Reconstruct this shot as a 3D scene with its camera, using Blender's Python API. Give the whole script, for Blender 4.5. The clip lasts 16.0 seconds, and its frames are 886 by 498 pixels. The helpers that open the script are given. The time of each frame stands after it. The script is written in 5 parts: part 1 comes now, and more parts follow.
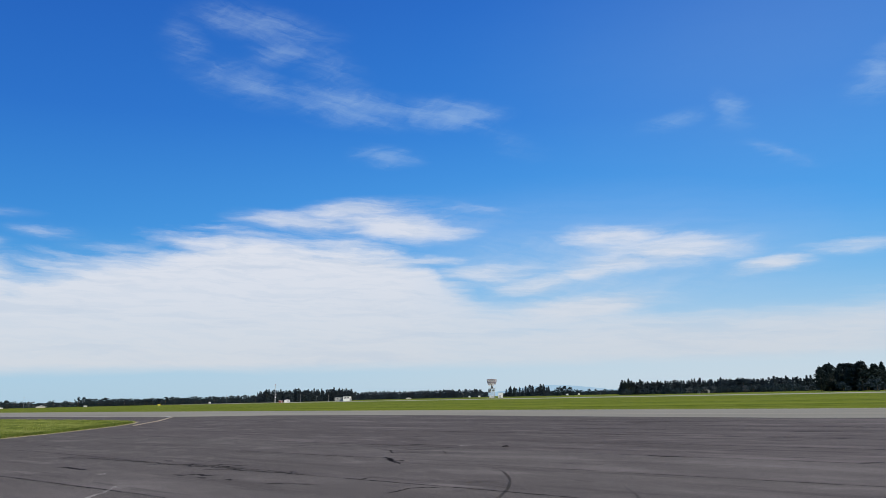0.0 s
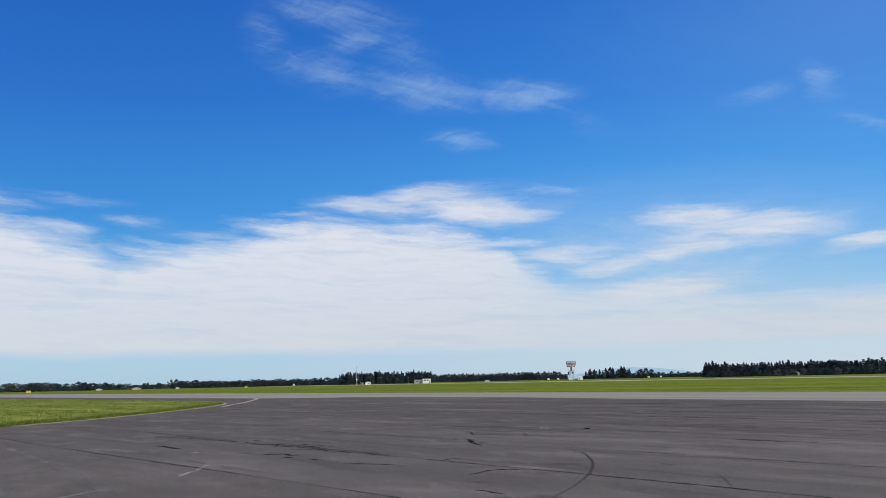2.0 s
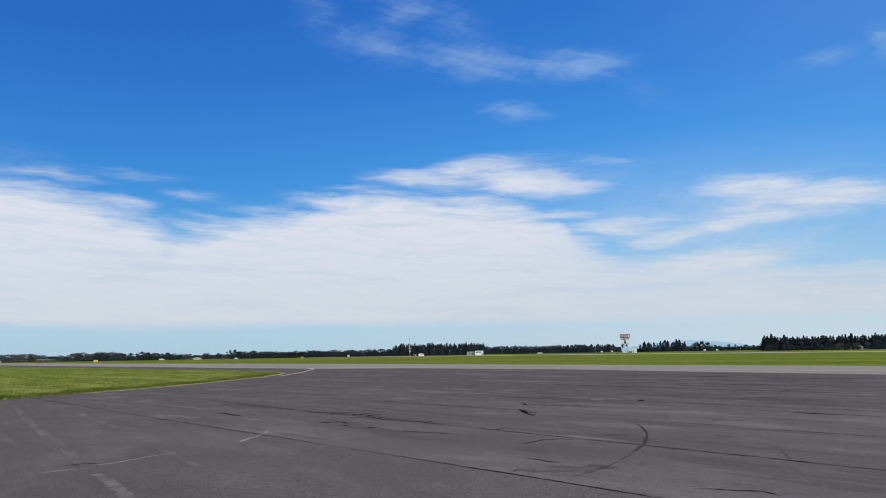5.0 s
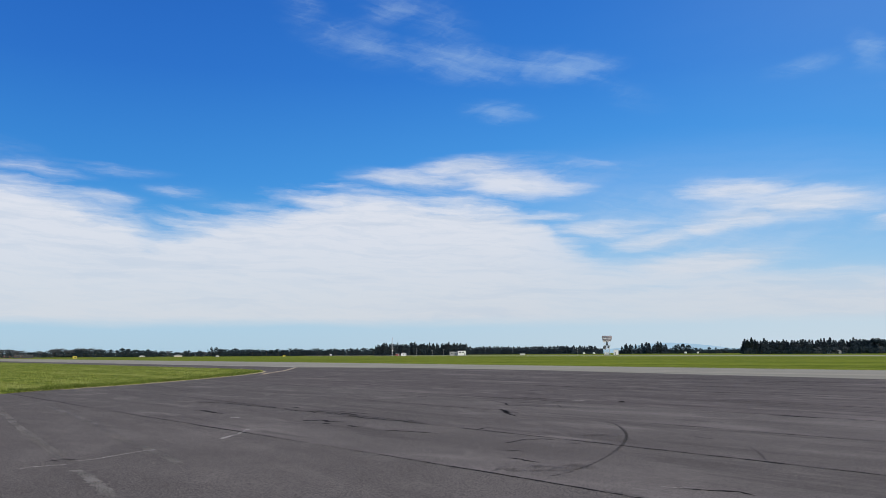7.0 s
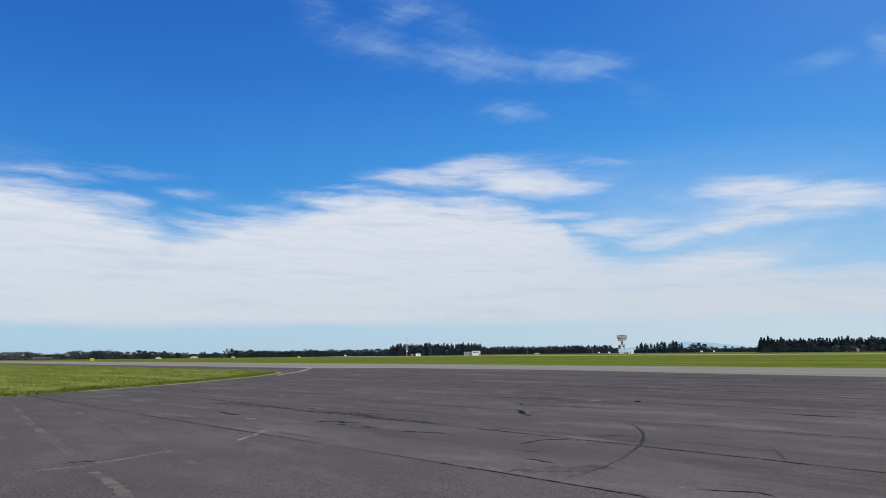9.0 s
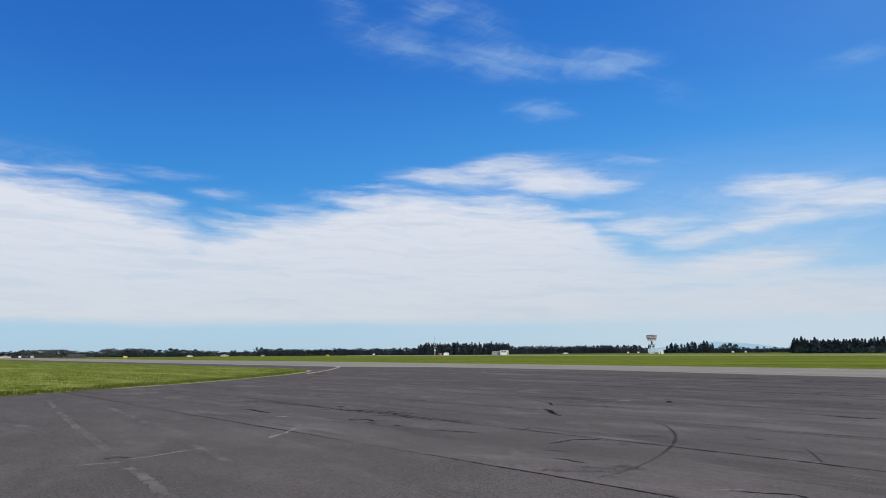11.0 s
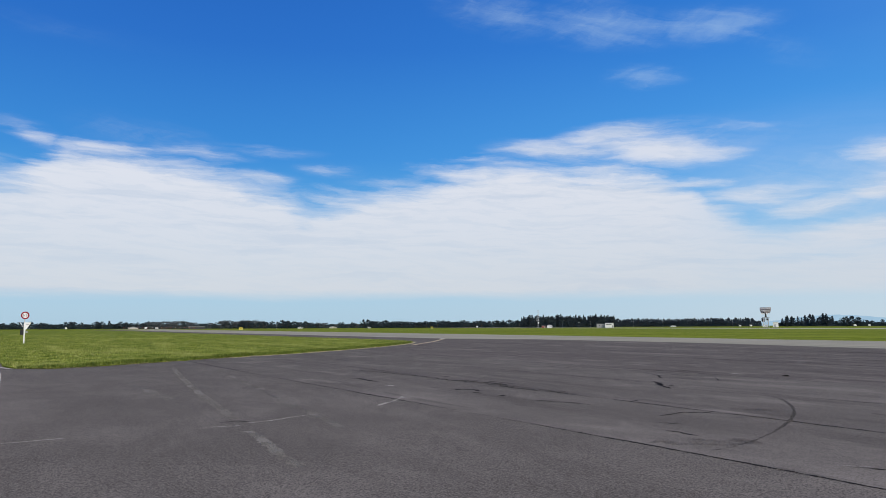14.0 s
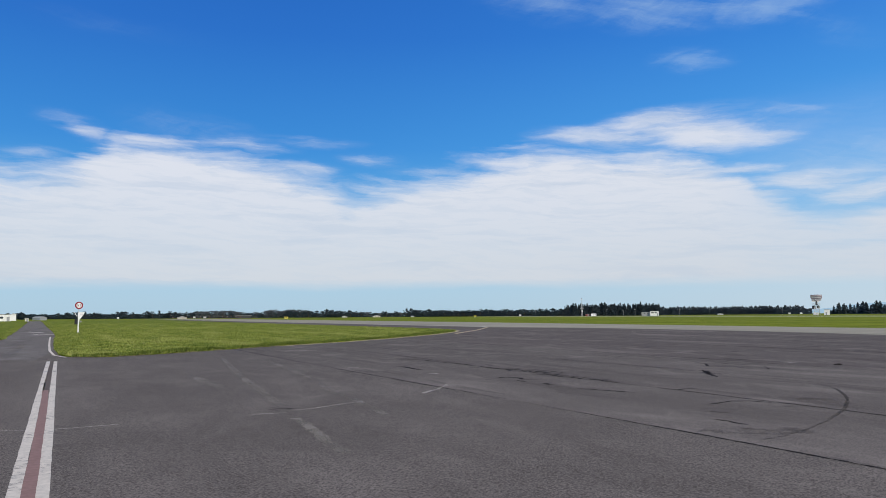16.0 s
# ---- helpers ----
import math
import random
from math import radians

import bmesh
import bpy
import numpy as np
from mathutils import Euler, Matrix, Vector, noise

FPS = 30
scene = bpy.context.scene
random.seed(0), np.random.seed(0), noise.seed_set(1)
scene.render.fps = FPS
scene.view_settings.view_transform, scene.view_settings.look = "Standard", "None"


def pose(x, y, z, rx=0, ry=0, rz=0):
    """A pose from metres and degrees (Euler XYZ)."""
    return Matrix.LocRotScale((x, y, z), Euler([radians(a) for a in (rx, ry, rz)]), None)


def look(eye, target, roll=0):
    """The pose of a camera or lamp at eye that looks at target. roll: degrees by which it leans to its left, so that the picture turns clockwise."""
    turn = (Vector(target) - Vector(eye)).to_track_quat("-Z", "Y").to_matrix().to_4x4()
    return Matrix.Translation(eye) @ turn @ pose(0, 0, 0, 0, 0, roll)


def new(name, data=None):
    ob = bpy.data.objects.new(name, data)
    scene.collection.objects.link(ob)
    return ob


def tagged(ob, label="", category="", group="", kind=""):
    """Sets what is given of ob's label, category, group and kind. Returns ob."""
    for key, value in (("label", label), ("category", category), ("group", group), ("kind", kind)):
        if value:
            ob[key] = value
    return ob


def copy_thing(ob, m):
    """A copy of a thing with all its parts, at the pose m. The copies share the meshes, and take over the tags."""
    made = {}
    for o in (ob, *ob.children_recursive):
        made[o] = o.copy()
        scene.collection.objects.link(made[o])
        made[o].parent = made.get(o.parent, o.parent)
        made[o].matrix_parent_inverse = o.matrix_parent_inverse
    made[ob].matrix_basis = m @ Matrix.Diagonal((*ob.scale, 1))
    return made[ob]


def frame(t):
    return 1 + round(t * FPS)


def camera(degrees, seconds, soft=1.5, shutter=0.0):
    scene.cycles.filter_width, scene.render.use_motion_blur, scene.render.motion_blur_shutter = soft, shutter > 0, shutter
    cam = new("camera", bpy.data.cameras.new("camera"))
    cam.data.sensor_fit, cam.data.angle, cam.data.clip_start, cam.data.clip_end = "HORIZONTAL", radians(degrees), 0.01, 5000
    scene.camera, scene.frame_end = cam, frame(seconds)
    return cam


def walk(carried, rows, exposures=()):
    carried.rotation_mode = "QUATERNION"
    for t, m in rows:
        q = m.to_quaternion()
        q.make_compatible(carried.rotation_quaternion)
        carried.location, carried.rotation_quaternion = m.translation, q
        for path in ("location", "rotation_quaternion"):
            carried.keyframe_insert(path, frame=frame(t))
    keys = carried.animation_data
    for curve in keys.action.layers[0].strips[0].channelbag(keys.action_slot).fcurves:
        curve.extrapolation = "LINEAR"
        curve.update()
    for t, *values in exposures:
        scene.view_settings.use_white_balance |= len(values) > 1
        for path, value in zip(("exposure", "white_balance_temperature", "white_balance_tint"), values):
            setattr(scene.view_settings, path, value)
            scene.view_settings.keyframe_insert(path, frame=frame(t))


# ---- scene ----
cam = camera(58.85, 16.0, soft=0.9)
# seconds, eye (x, y, z), yaw, pitch, roll in degrees
PATH = [
    (0.0, 0.000, -0.000, 1.600, 0.00, 10.67, -1.33),
    (0.5, 0.008, 0.002, 1.599, 2.60, 10.06, -1.40),
    (1.0, -0.004, 0.042, 1.599, 3.82, 9.83, -1.47),
    (1.5, -0.011, 0.037, 1.594, 4.51, 9.76, -1.46),
    (2.0, -0.027, 0.076, 1.595, 5.69, 9.55, -1.29),
    (2.5, -0.039, 0.041, 1.588, 6.95, 9.20, -0.95),
    (3.0, -0.032, 0.052, 1.586, 7.30, 8.73, -1.03),
    (3.5, -0.024, 0.025, 1.582, 7.33, 8.12, -1.19),
    (4.0, -0.044, 0.050, 1.568, 9.30, 7.78, -1.28),
    (6.5, -0.019, -0.034, 1.562, 9.17, 7.53, -0.39),
    (7.0, -0.023, -0.038, 1.557, 8.39, 7.60, -0.35),
    (7.5, -0.035, -0.012, 1.566, 8.09, 7.75, -0.63),
    (8.0, -0.029, 0.007, 1.557, 8.00, 7.82, -0.83),
    (8.5, -0.037, 0.002, 1.566, 8.48, 7.76, -0.72),
    (9.0, -0.040, -0.008, 1.565, 9.40, 7.62, -0.64),
    (11.5, -0.083, -0.005, 1.555, 12.51, 7.52, -0.40),
    (12.0, -0.089, -0.012, 1.549, 13.95, 7.23, -0.42),
    (12.5, -0.097, -0.016, 1.549, 15.02, 6.73, -0.34),
    (13.0, -0.111, 0.001, 1.541, 16.39, 6.39, -0.39),
    (13.5, -0.107, -0.004, 1.537, 17.66, 6.13, -0.43),
    (14.0, -0.117, 0.016, 1.522, 18.95, 5.64, -0.23),
    (14.5, -0.127, 0.006, 1.521, 19.78, 5.36, -0.10),
    (15.0, -0.136, 0.011, 1.513, 20.32, 5.34, -0.04),
    (15.5, -0.130, -0.007, 1.523, 21.28, 5.22, -0.23),
    (16.0, -0.132, 0.020, 1.513, 22.06, 4.84, -0.39),
]
walk(cam, [(t, pose(x, y, z) @ pose(0, 0, 0, 0, 0, yaw) @ pose(0, 0, 0, 90 + pitch) @ pose(0, 0, 0, 0, 0, roll)) for t, x, y, z, yaw, pitch, roll in PATH])

# ---- light ----
SUN_AZ, SUN_EL = 135.0, 38.0          # degrees to the right of straight ahead, above the horizon
SKY_MIX = 0.88
scene.view_settings.exposure = 0.0

sun_data = bpy.data.lights.new("sun", "SUN")
sun_data.energy, sun_data.angle, sun_data.color = 3.7, radians(0.53), (1.0, 0.91, 0.77)
sun = new("sun", sun_data)
sun_dir = Vector((math.sin(radians(SUN_AZ)) * math.cos(radians(SUN_EL)), math.cos(radians(SUN_AZ)) * math.cos(radians(SUN_EL)), math.sin(radians(SUN_EL))))
sun.matrix_world = look((0, 0, 60), Vector((0, 0, 60)) - sun_dir)


class Graph:
    """A small helper to wire shader nodes."""

    def __init__(self, tree):
        self.tree = tree
        tree.nodes.clear()

    def node(self, kind, ins=(), **props):
        n = self.tree.nodes.new(kind)
        for k, v in props.items():
            if k == "operation":
                n.operation = v
            elif k == "data_type":
                n.data_type = v
            elif k == "blend_type":
                n.blend_type = v
            elif k == "interpolation_type":
                n.interpolation_type = v
            elif k == "vector_type":
                n.vector_type = v
            elif k == "feature":
                n.feature = v
            elif k == "sky_type":
                n.sky_type = v
        for key, v in (ins.items() if isinstance(ins, dict) else enumerate(ins)):
            if v is None:
                continue
            if isinstance(v, bpy.types.NodeSocket):
                self.tree.links.new(v, n.inputs[key])
            else:
                n.inputs[key].default_value = v
        return n

    def math(self, op, a, b=None, c=None):
        return self.node("ShaderNodeMath", (a, b, c), operation=op).outputs[0]

    def smooth(self, v, a, b, lo=0.0, hi=1.0):
        return self.node("ShaderNodeMapRange", (v, a, b, lo, hi), interpolation_type="SMOOTHSTEP").outputs[0]

    def mix(self, fac, a, b, blend="MIX"):
        n = self.tree.nodes.new("ShaderNodeMix")
        n.data_type, n.blend_type = "RGBA", blend
        for key, v in ((0, fac), (6, a), (7, b)):
            if isinstance(v, bpy.types.NodeSocket):
                self.tree.links.new(v, n.inputs[key])
            elif key == 0:
                n.inputs[key].default_value = v
            else:
                n.inputs[key].default_value = (*v, 1) if len(v) == 3 else v
        return n.outputs[2]

    def noise(self, vec, scale, detail=3.0, rough=0.55, distortion=0.0):
        return self.node("ShaderNodeTexNoise", {"Vector": vec, "Scale": scale, "Detail": detail, "Roughness": rough, "Distortion": distortion})

    def mapping(self, vec, loc=(0, 0, 0), rot=(0, 0, 0), scale=(1, 1, 1), kind="POINT"):
        return self.node("ShaderNodeMapping", {0: vec, 1: loc, 2: rot, 3: scale}, vector_type=kind).outputs[0]

    def ramp(self, fac, stops):
        n = self.node("ShaderNodeValToRGB", (fac,))
        while len(n.color_ramp.elements) < len(stops):
            n.color_ramp.elements.new(0.5)
        for e, (p, c) in zip(n.color_ramp.elements, stops):
            e.position, e.color = p, (*c, 1)
        return n.outputs[0]


def make_sky():
    world = bpy.data.worlds.new("sky")
    scene.world = world
    world.use_nodes = True
    g = Graph(world.node_tree)
    way = g.node("ShaderNodeTexCoord").outputs["Generated"]
    xyz = g.node("ShaderNodeSeparateXYZ", (way,)).outputs
    el = g.math("MULTIPLY", g.math("ARCSINE", xyz[2]), 57.2958)
    az = g.math("MULTIPLY", g.math("ARCTAN2", xyz[0], xyz[1]), 57.2958)
    p = g.node("ShaderNodeCombineXYZ", (az, el, 0.0)).outputs[0]

    # clear sky: pale at the horizon, deep blue above, lighter towards the sun's side
    lift = g.math("DIVIDE", el, 60.0)
    blue = g.ramp(lift, ((0.0, (0.36, 0.585, 0.76)), (0.04, (0.33, 0.58, 0.80)), (0.10, (0.165, 0.47, 0.82)), (0.20, (0.056, 0.305, 0.755)),
                         (0.33, (0.020, 0.185, 0.64)), (0.48, (0.013, 0.126, 0.54)), (0.75, (0.09, 0.17, 0.40)), (1.0, (0.16, 0.23, 0.40))))
    aloft = g.smooth(el, 1.0, 14.0)
    tint = [g.math("ADD", 1.0, g.math("MULTIPLY", g.math("SUBTRACT", g.smooth(az, -38.0, 17.0, a, b), 1.0), aloft)) for a, b in ((0.35, 1.20), (0.82, 1.22), (0.94, 1.15))]
    clear = g.mix(1.0, blue, g.node("ShaderNodeCombineColor", tuple(tint)).outputs[0], "MULTIPLY")

    haze = g.math("MULTIPLY", g.math("MULTIPLY", g.smooth(az, -30.0, 26.0, 0.30, 1.0), g.smooth(el, 9.0, 0.0)), 0.80)
    clear = g.mix(haze, clear, (0.66, 0.76, 0.85))

    # wispy warp, drawn out along the wind
    slow = g.noise(g.mapping(p, scale=(0.10, 0.30, 1.0)), 1.0, 3.0)
    fast = g.noise(g.mapping(p, (3.0, 7.0, 0.0), scale=(0.30, 1.10, 1.0)), 1.0, 5.0, 0.62)
    bend = g.node("ShaderNodeVectorMath", (slow.outputs["Color"], (0.5, 0.5, 0.5)), operation="SUBTRACT").outputs[0]
    bend = g.node("ShaderNodeVectorMath", (bend, (3.6, 1.1, 0.0)), operation="MULTIPLY").outputs[0]
    bend2 = g.node("ShaderNodeVectorMath", (fast.outputs["Color"], (0.5, 0.5, 0.5)), operation="SUBTRACT").outputs[0]
    bend2 = g.node("ShaderNodeVectorMath", (bend2, (2.4, 0.7, 0.0)), operation="MULTIPLY").outputs[0]
    q = g.node("ShaderNodeVectorMath", (g.node("ShaderNodeVectorMath", (p, bend), operation="ADD").outputs[0], bend2), operation="ADD").outputs[0]

    def puff(x, y, half_w, half_h, turn=0.0, weight=1.0, core=0.25):
        """A soft patch of cloud round azimuth x and elevation y, in degrees."""
        v = g.mapping(q, (x, y, 0), (0, 0, radians(turn)), (half_w, half_h, 1), "TEXTURE")
        d = g.node("ShaderNodeVectorMath", (v,), operation="LENGTH").outputs[1]
        return g.smooth(d, core, 1.15, weight, 0.0)

    def gather(parts):
        total = parts[0]
        for one in parts[1:]:
            total = g.math("MAXIMUM", total, one)
        return total

    # the long cloud bank: its upper edge, in degrees, along the azimuth
    turned = g.node("ShaderNodeSeparateXYZ", (q,)).outputs
    edge = ((-80, 10.5), (-60, 10.0), (-51, 9.2), (-47.6, 10.2), (-44.6, 12.3), (-41.0, 12.2), (-37.0, 11.2), (-34.0, 10.5), (-31.2, 9.6), (-29.0, 8.8), (-26.9, 9.2),
            (-23.3, 10.3), (-15.5, 11.6), (-7.3, 11.7), (-3.4, 11.0), (-0.8, 9.4), (1.2, 7.4), (3.2, 6.2), (7.0, 5.4), (14.0, 5.0), (26.0, 4.9), (60.0, 6.0))
    top = g.ramp(g.math("DIVIDE", g.math("ADD", turned[0], 80.0), 140.0), [((a + 80.0) / 140.0, (e / 20.0,) * 3) for a, e in edge])
    below = g.math("SUBTRACT", g.math("MULTIPLY", top, 20.0), turned[1])

    def grain(loc, turn, scale, detail, rough, twist=0.0):
        """Noise drawn out along a heading that descends to the right by so many degrees."""
        flat = g.mapping(q, rot=(0, 0, radians(turn)))
        return g.noise(g.mapping(flat, loc, scale=scale), 1.0, detail, rough, twist).outputs["Fac"]

    streak = grain((11.0, 2.0, 0.0), 1.0, (0.085, 0.80, 1.0), 6.0, 0.60)
    fine = grain((5.0, 9.0, 0.0), 4.0, (0.30, 2.3, 1.0), 5.0, 0.62)
    broad = grain((1.0, 4.0, 0.0), 0.0, (0.10, 0.26, 1.0), 4.0, 0.55)
    rough = g.math("SUBTRACT", g.math("ADD", g.math("ADD", g.math("MULTIPLY", streak, 0.50), g.math("MULTIPLY", fine, 0.18)), g.math("MULTIPLY", broad, 0.32)), 0.5)
    fibre = g.math("SUBTRACT", g.math("ADD", g.math("MULTIPLY", grain((3.0, 1.0, 0.0), 13.0, (0.11, 0.95, 1.0), 7.0, 0.66, 0.5), 0.62),
                                      g.math("MULTIPLY", grain((8.0, 6.0, 0.0), -24.0, (0.22, 1.10, 1.0), 6.0, 0.62, 0.4), 0.38)), 0.5)
    high = gather([
        puff(-5.0, 12.8, 8.0, 1.25, -1, 0.80, 0.0), puff(-1.5, 8.0, 5.5, 0.6, 0, 0.8, 0.0), puff(-2.0, 10.0, 6.0, 0.6, -2, 0.75, 0.0),
        puff(-6.2, 13.5, 6.9, 1.23, 3, 0.80, 0.0), puff(-9.6, 12.7, 6.7, 1.16, -3, 0.85, 0.0), puff(-3.2, 12.15, 7.4, 1.38, -4, 0.92, 0.0), puff(1.4, 13.4, 5.6, 0.65, -2, 0.28, 0.0),
        puff(12.6, 11.1, 6.3, 1.09, -3, 0.80, 0.0), puff(16.6, 9.9, 6.9, 1.52, -4, 0.90, 0.0), puff(12.6, 9.3, 6.0, 1.01, 2, 0.82, 0.0), puff(2.9, 8.85, 5.8, 1.16, 0, 0.88, 0.0),
        puff(6.4, 7.85, 4.7, 1.23, 4, 0.90, 0.0), puff(10.3, 8.6, 4.0, 0.72, 0, 0.86, 0.0), puff(10.2, 6.2, 8.0, 1.20, 3, 1.00, 0.05), puff(22.8, 8.3, 3.8, 0.80, 4, 0.82, 0.0),
        puff(28.5, 9.1, 5.6, 1.01, 0, 0.56, 0.0), puff(-27.3, 11.25, 3.4, 0.80, -3, 0.45, 0.0), puff(-31.9, 12.5, 5.2, 0.61, -3, 0.40, 0.0), puff(-32.4, 10.4, 3.8, 0.87, -3, 0.6, 0.0),
        puff(-36.5, 12.2, 5.0, 0.87, -4, 0.43, 0.0), puff(-47.0, 12.7, 3.6, 1.01, -14, 0.52, 0.0), puff(-49.6, 10.9, 3.9, 0.58, 0, 0.36, 0.0), puff(-22.0, 10.7, 5.6, 0.58, 4, 0.55, 0.0),
    ])
    thin = gather([
        puff(-19.0, 24.6, 2.4, 3.2, 12, 0.34, 0.0), puff(-14.4, 22.0, 5.6, 1.9, -14, 0.56, 0.0), puff(-7.0, 21.0, 7.4, 2.0, -6, 0.64, 0.0), puff(0.6, 20.3, 6.2, 1.8, -4, 0.60, 0.0),
        puff(-13.4, 26.2, 7.4, 1.8, -6, 0.52, 0.0), puff(-12.4, 24.5, 4.2, 1.5, 9, 0.50, 0.0), puff(-8.6, 23.6, 6.5, 2.6, -28, 0.34, 0.0), puff(-4.2, 17.4, 3.6, 1.2, -4, 0.52, 0.0),
        puff(5.0, 18.4, 5.0, 1.6, -22, 0.24, 0.0), puff(21.4, 19.0, 2.6, 1.5, -38, 0.42, 0.0), puff(17.2, 18.7, 4.2, 1.0, 8, 0.30, 0.0), puff(24.2, 15.9, 3.4, 0.8, -24, 0.42, 0.0),
        puff(31.0, 19.9, 3.8, 2.0, 30, 0.52, 0.0), puff(60.0, 16.0, 22.0, 5.0, 0, 0.4, 0.0), puff(-75.0, 24.0, 16.0, 5.0, 0, 0.4, 0.0), puff(-45.5, 19.4, 9.0, 1.2, -4, 0.16, 0.0),
        puff(11.0, 8.6, 17.0, 4.8, 0, 0.50, 0.0), puff(-40.0, 13.2, 7.0, 1.6, -8, 0.30, 0.0), puff(-1.0, 12.9, 13.0, 1.9, 0, 0.36, 0.0),
    ])
    mist = gather([puff(26.0, 23.0, 24.0, 11.0, 0, 0.08, 0.0), puff(12.0, 8.6, 22.0, 7.0, 0, 0.20, 0.0)])
    low = g.smooth(g.math("ADD", el, g.math("MULTIPLY", rough, 1.2)), 1.75, 2.75)

    def fray(mask, tear, much, lo, hi):
        """Tear a soft mask into streaks, only where it is not empty."""
        gate = g.smooth(mask, 0.0, 0.35)
        return g.smooth(g.math("ADD", mask, g.math("MULTIPLY", g.math("MULTIPLY", tear, much), gate)), lo, hi)

    veil = gather([puff(16.0, 3.9, 26.0, 2.2, 0, 0.9, 0.2), puff(48.0, 4.4, 26.0, 2.6, 0, 0.9, 0.2), puff(4.0, 5.2, 13.0, 2.2, 0, 0.75, 0.1)])
    weight = g.smooth(turned[0], -4.0, 5.0, 1.0, 0.70)
    inner = g.smooth(below, 0.6, 4.0, 1.0, 0.45)
    d_bank = g.smooth(g.math("ADD", below, g.math("MULTIPLY", g.math("MULTIPLY", rough, inner), 7.5)), -1.0, 1.7)
    d_bank = g.math("MULTIPLY", g.math("MULTIPLY", d_bank, low), weight)
    d_high = g.math("MULTIPLY", fray(high, rough, 2.5, 0.02, 1.05), 0.93)
    d_veil = g.math("MULTIPLY", g.math("MULTIPLY", fray(veil, rough, 1.0, 0.05, 1.0), low), 0.72)
    clear_of = g.math("MULTIPLY", g.math("SUBTRACT", 1.0, g.math("MULTIPLY", fray(thin, fibre, 1.6, 0.02, 1.15), 0.46)), g.math("SUBTRACT", 1.0, mist))
    d_thin = g.math("SUBTRACT", 1.0, g.math("MULTIPLY", clear_of, g.math("SUBTRACT", 1.0, d_veil)))
    dens = g.math("SUBTRACT", 1.0, g.math("MULTIPLY", g.math("SUBTRACT", 1.0, g.math("MAXIMUM", d_bank, d_high)), g.math("SUBTRACT", 1.0, d_thin)))
    dens = g.math("MULTIPLY", dens, 0.95)
    white = g.mix(g.smooth(el, 2.0, 12.0), (0.66, 0.70, 0.78), (0.82, 0.83, 0.89))
    white = g.mix(g.smooth(fine, 0.36, 0.56, 0.30, 0.0), white, (0.58, 0.66, 0.78))
    white = g.mix(g.smooth(streak, 0.34, 0.50, 0.45, 0.0), white, (0.55, 0.63, 0.76))
    white = g.mix(g.smooth(el, 13.5, 18.5, 0.0, 0.85), white, (0.58, 0.79, 0.92))
    seen = g.mix(dens, clear, white)

    nishita = g.node("ShaderNodeTexSky", sky_type="NISHITA")
    nishita.sun_disc, nishita.sun_elevation, nishita.sun_rotation = False, radians(SUN_EL), radians(SUN_AZ)
    air = g.node("ShaderNodeBackground", (nishita.outputs[0], 0.09))
    dome = g.node("ShaderNodeBackground", (seen, 1.0))
    both = g.node("ShaderNodeMixShader", (SKY_MIX, air.outputs[0], dome.outputs[0]))
    g.node("ShaderNodeOutputWorld", (both.outputs[0],))


make_sky()


# ---- materials ----
def surface(name, build, rough=0.85, spec=0.3, metal=0.0):
    """A material whose build(g, coords) gives (colour, bump height or None, bump distance)."""
    m = bpy.data.materials.new(name)
    m.use_nodes = True
    g = Graph(m.node_tree)
    co = g.node("ShaderNodeTexCoord").outputs["Object"]
    colour, height, dist = build(g, co)
    b = g.node("ShaderNodeBsdfPrincipled", {"Base Color": colour if isinstance(colour, bpy.types.NodeSocket) else (*colour, 1), "Roughness": rough, "Specular IOR Level": spec, "Metallic": metal})
    if height is not None:
        bump = g.node("ShaderNodeBump", {"Strength": 0.8, "Distance": dist, "Height": height})
        g.tree.links.new(bump.outputs[0], b.inputs["Normal"])
    g.node("ShaderNodeOutputMaterial", (b.outputs[0],))
    return m


LANE = math.atan2(0.96, -1.0)          # the heading of the paving lanes in the plan
ALONG = Vector((math.cos(LANE), math.sin(LANE), 0))


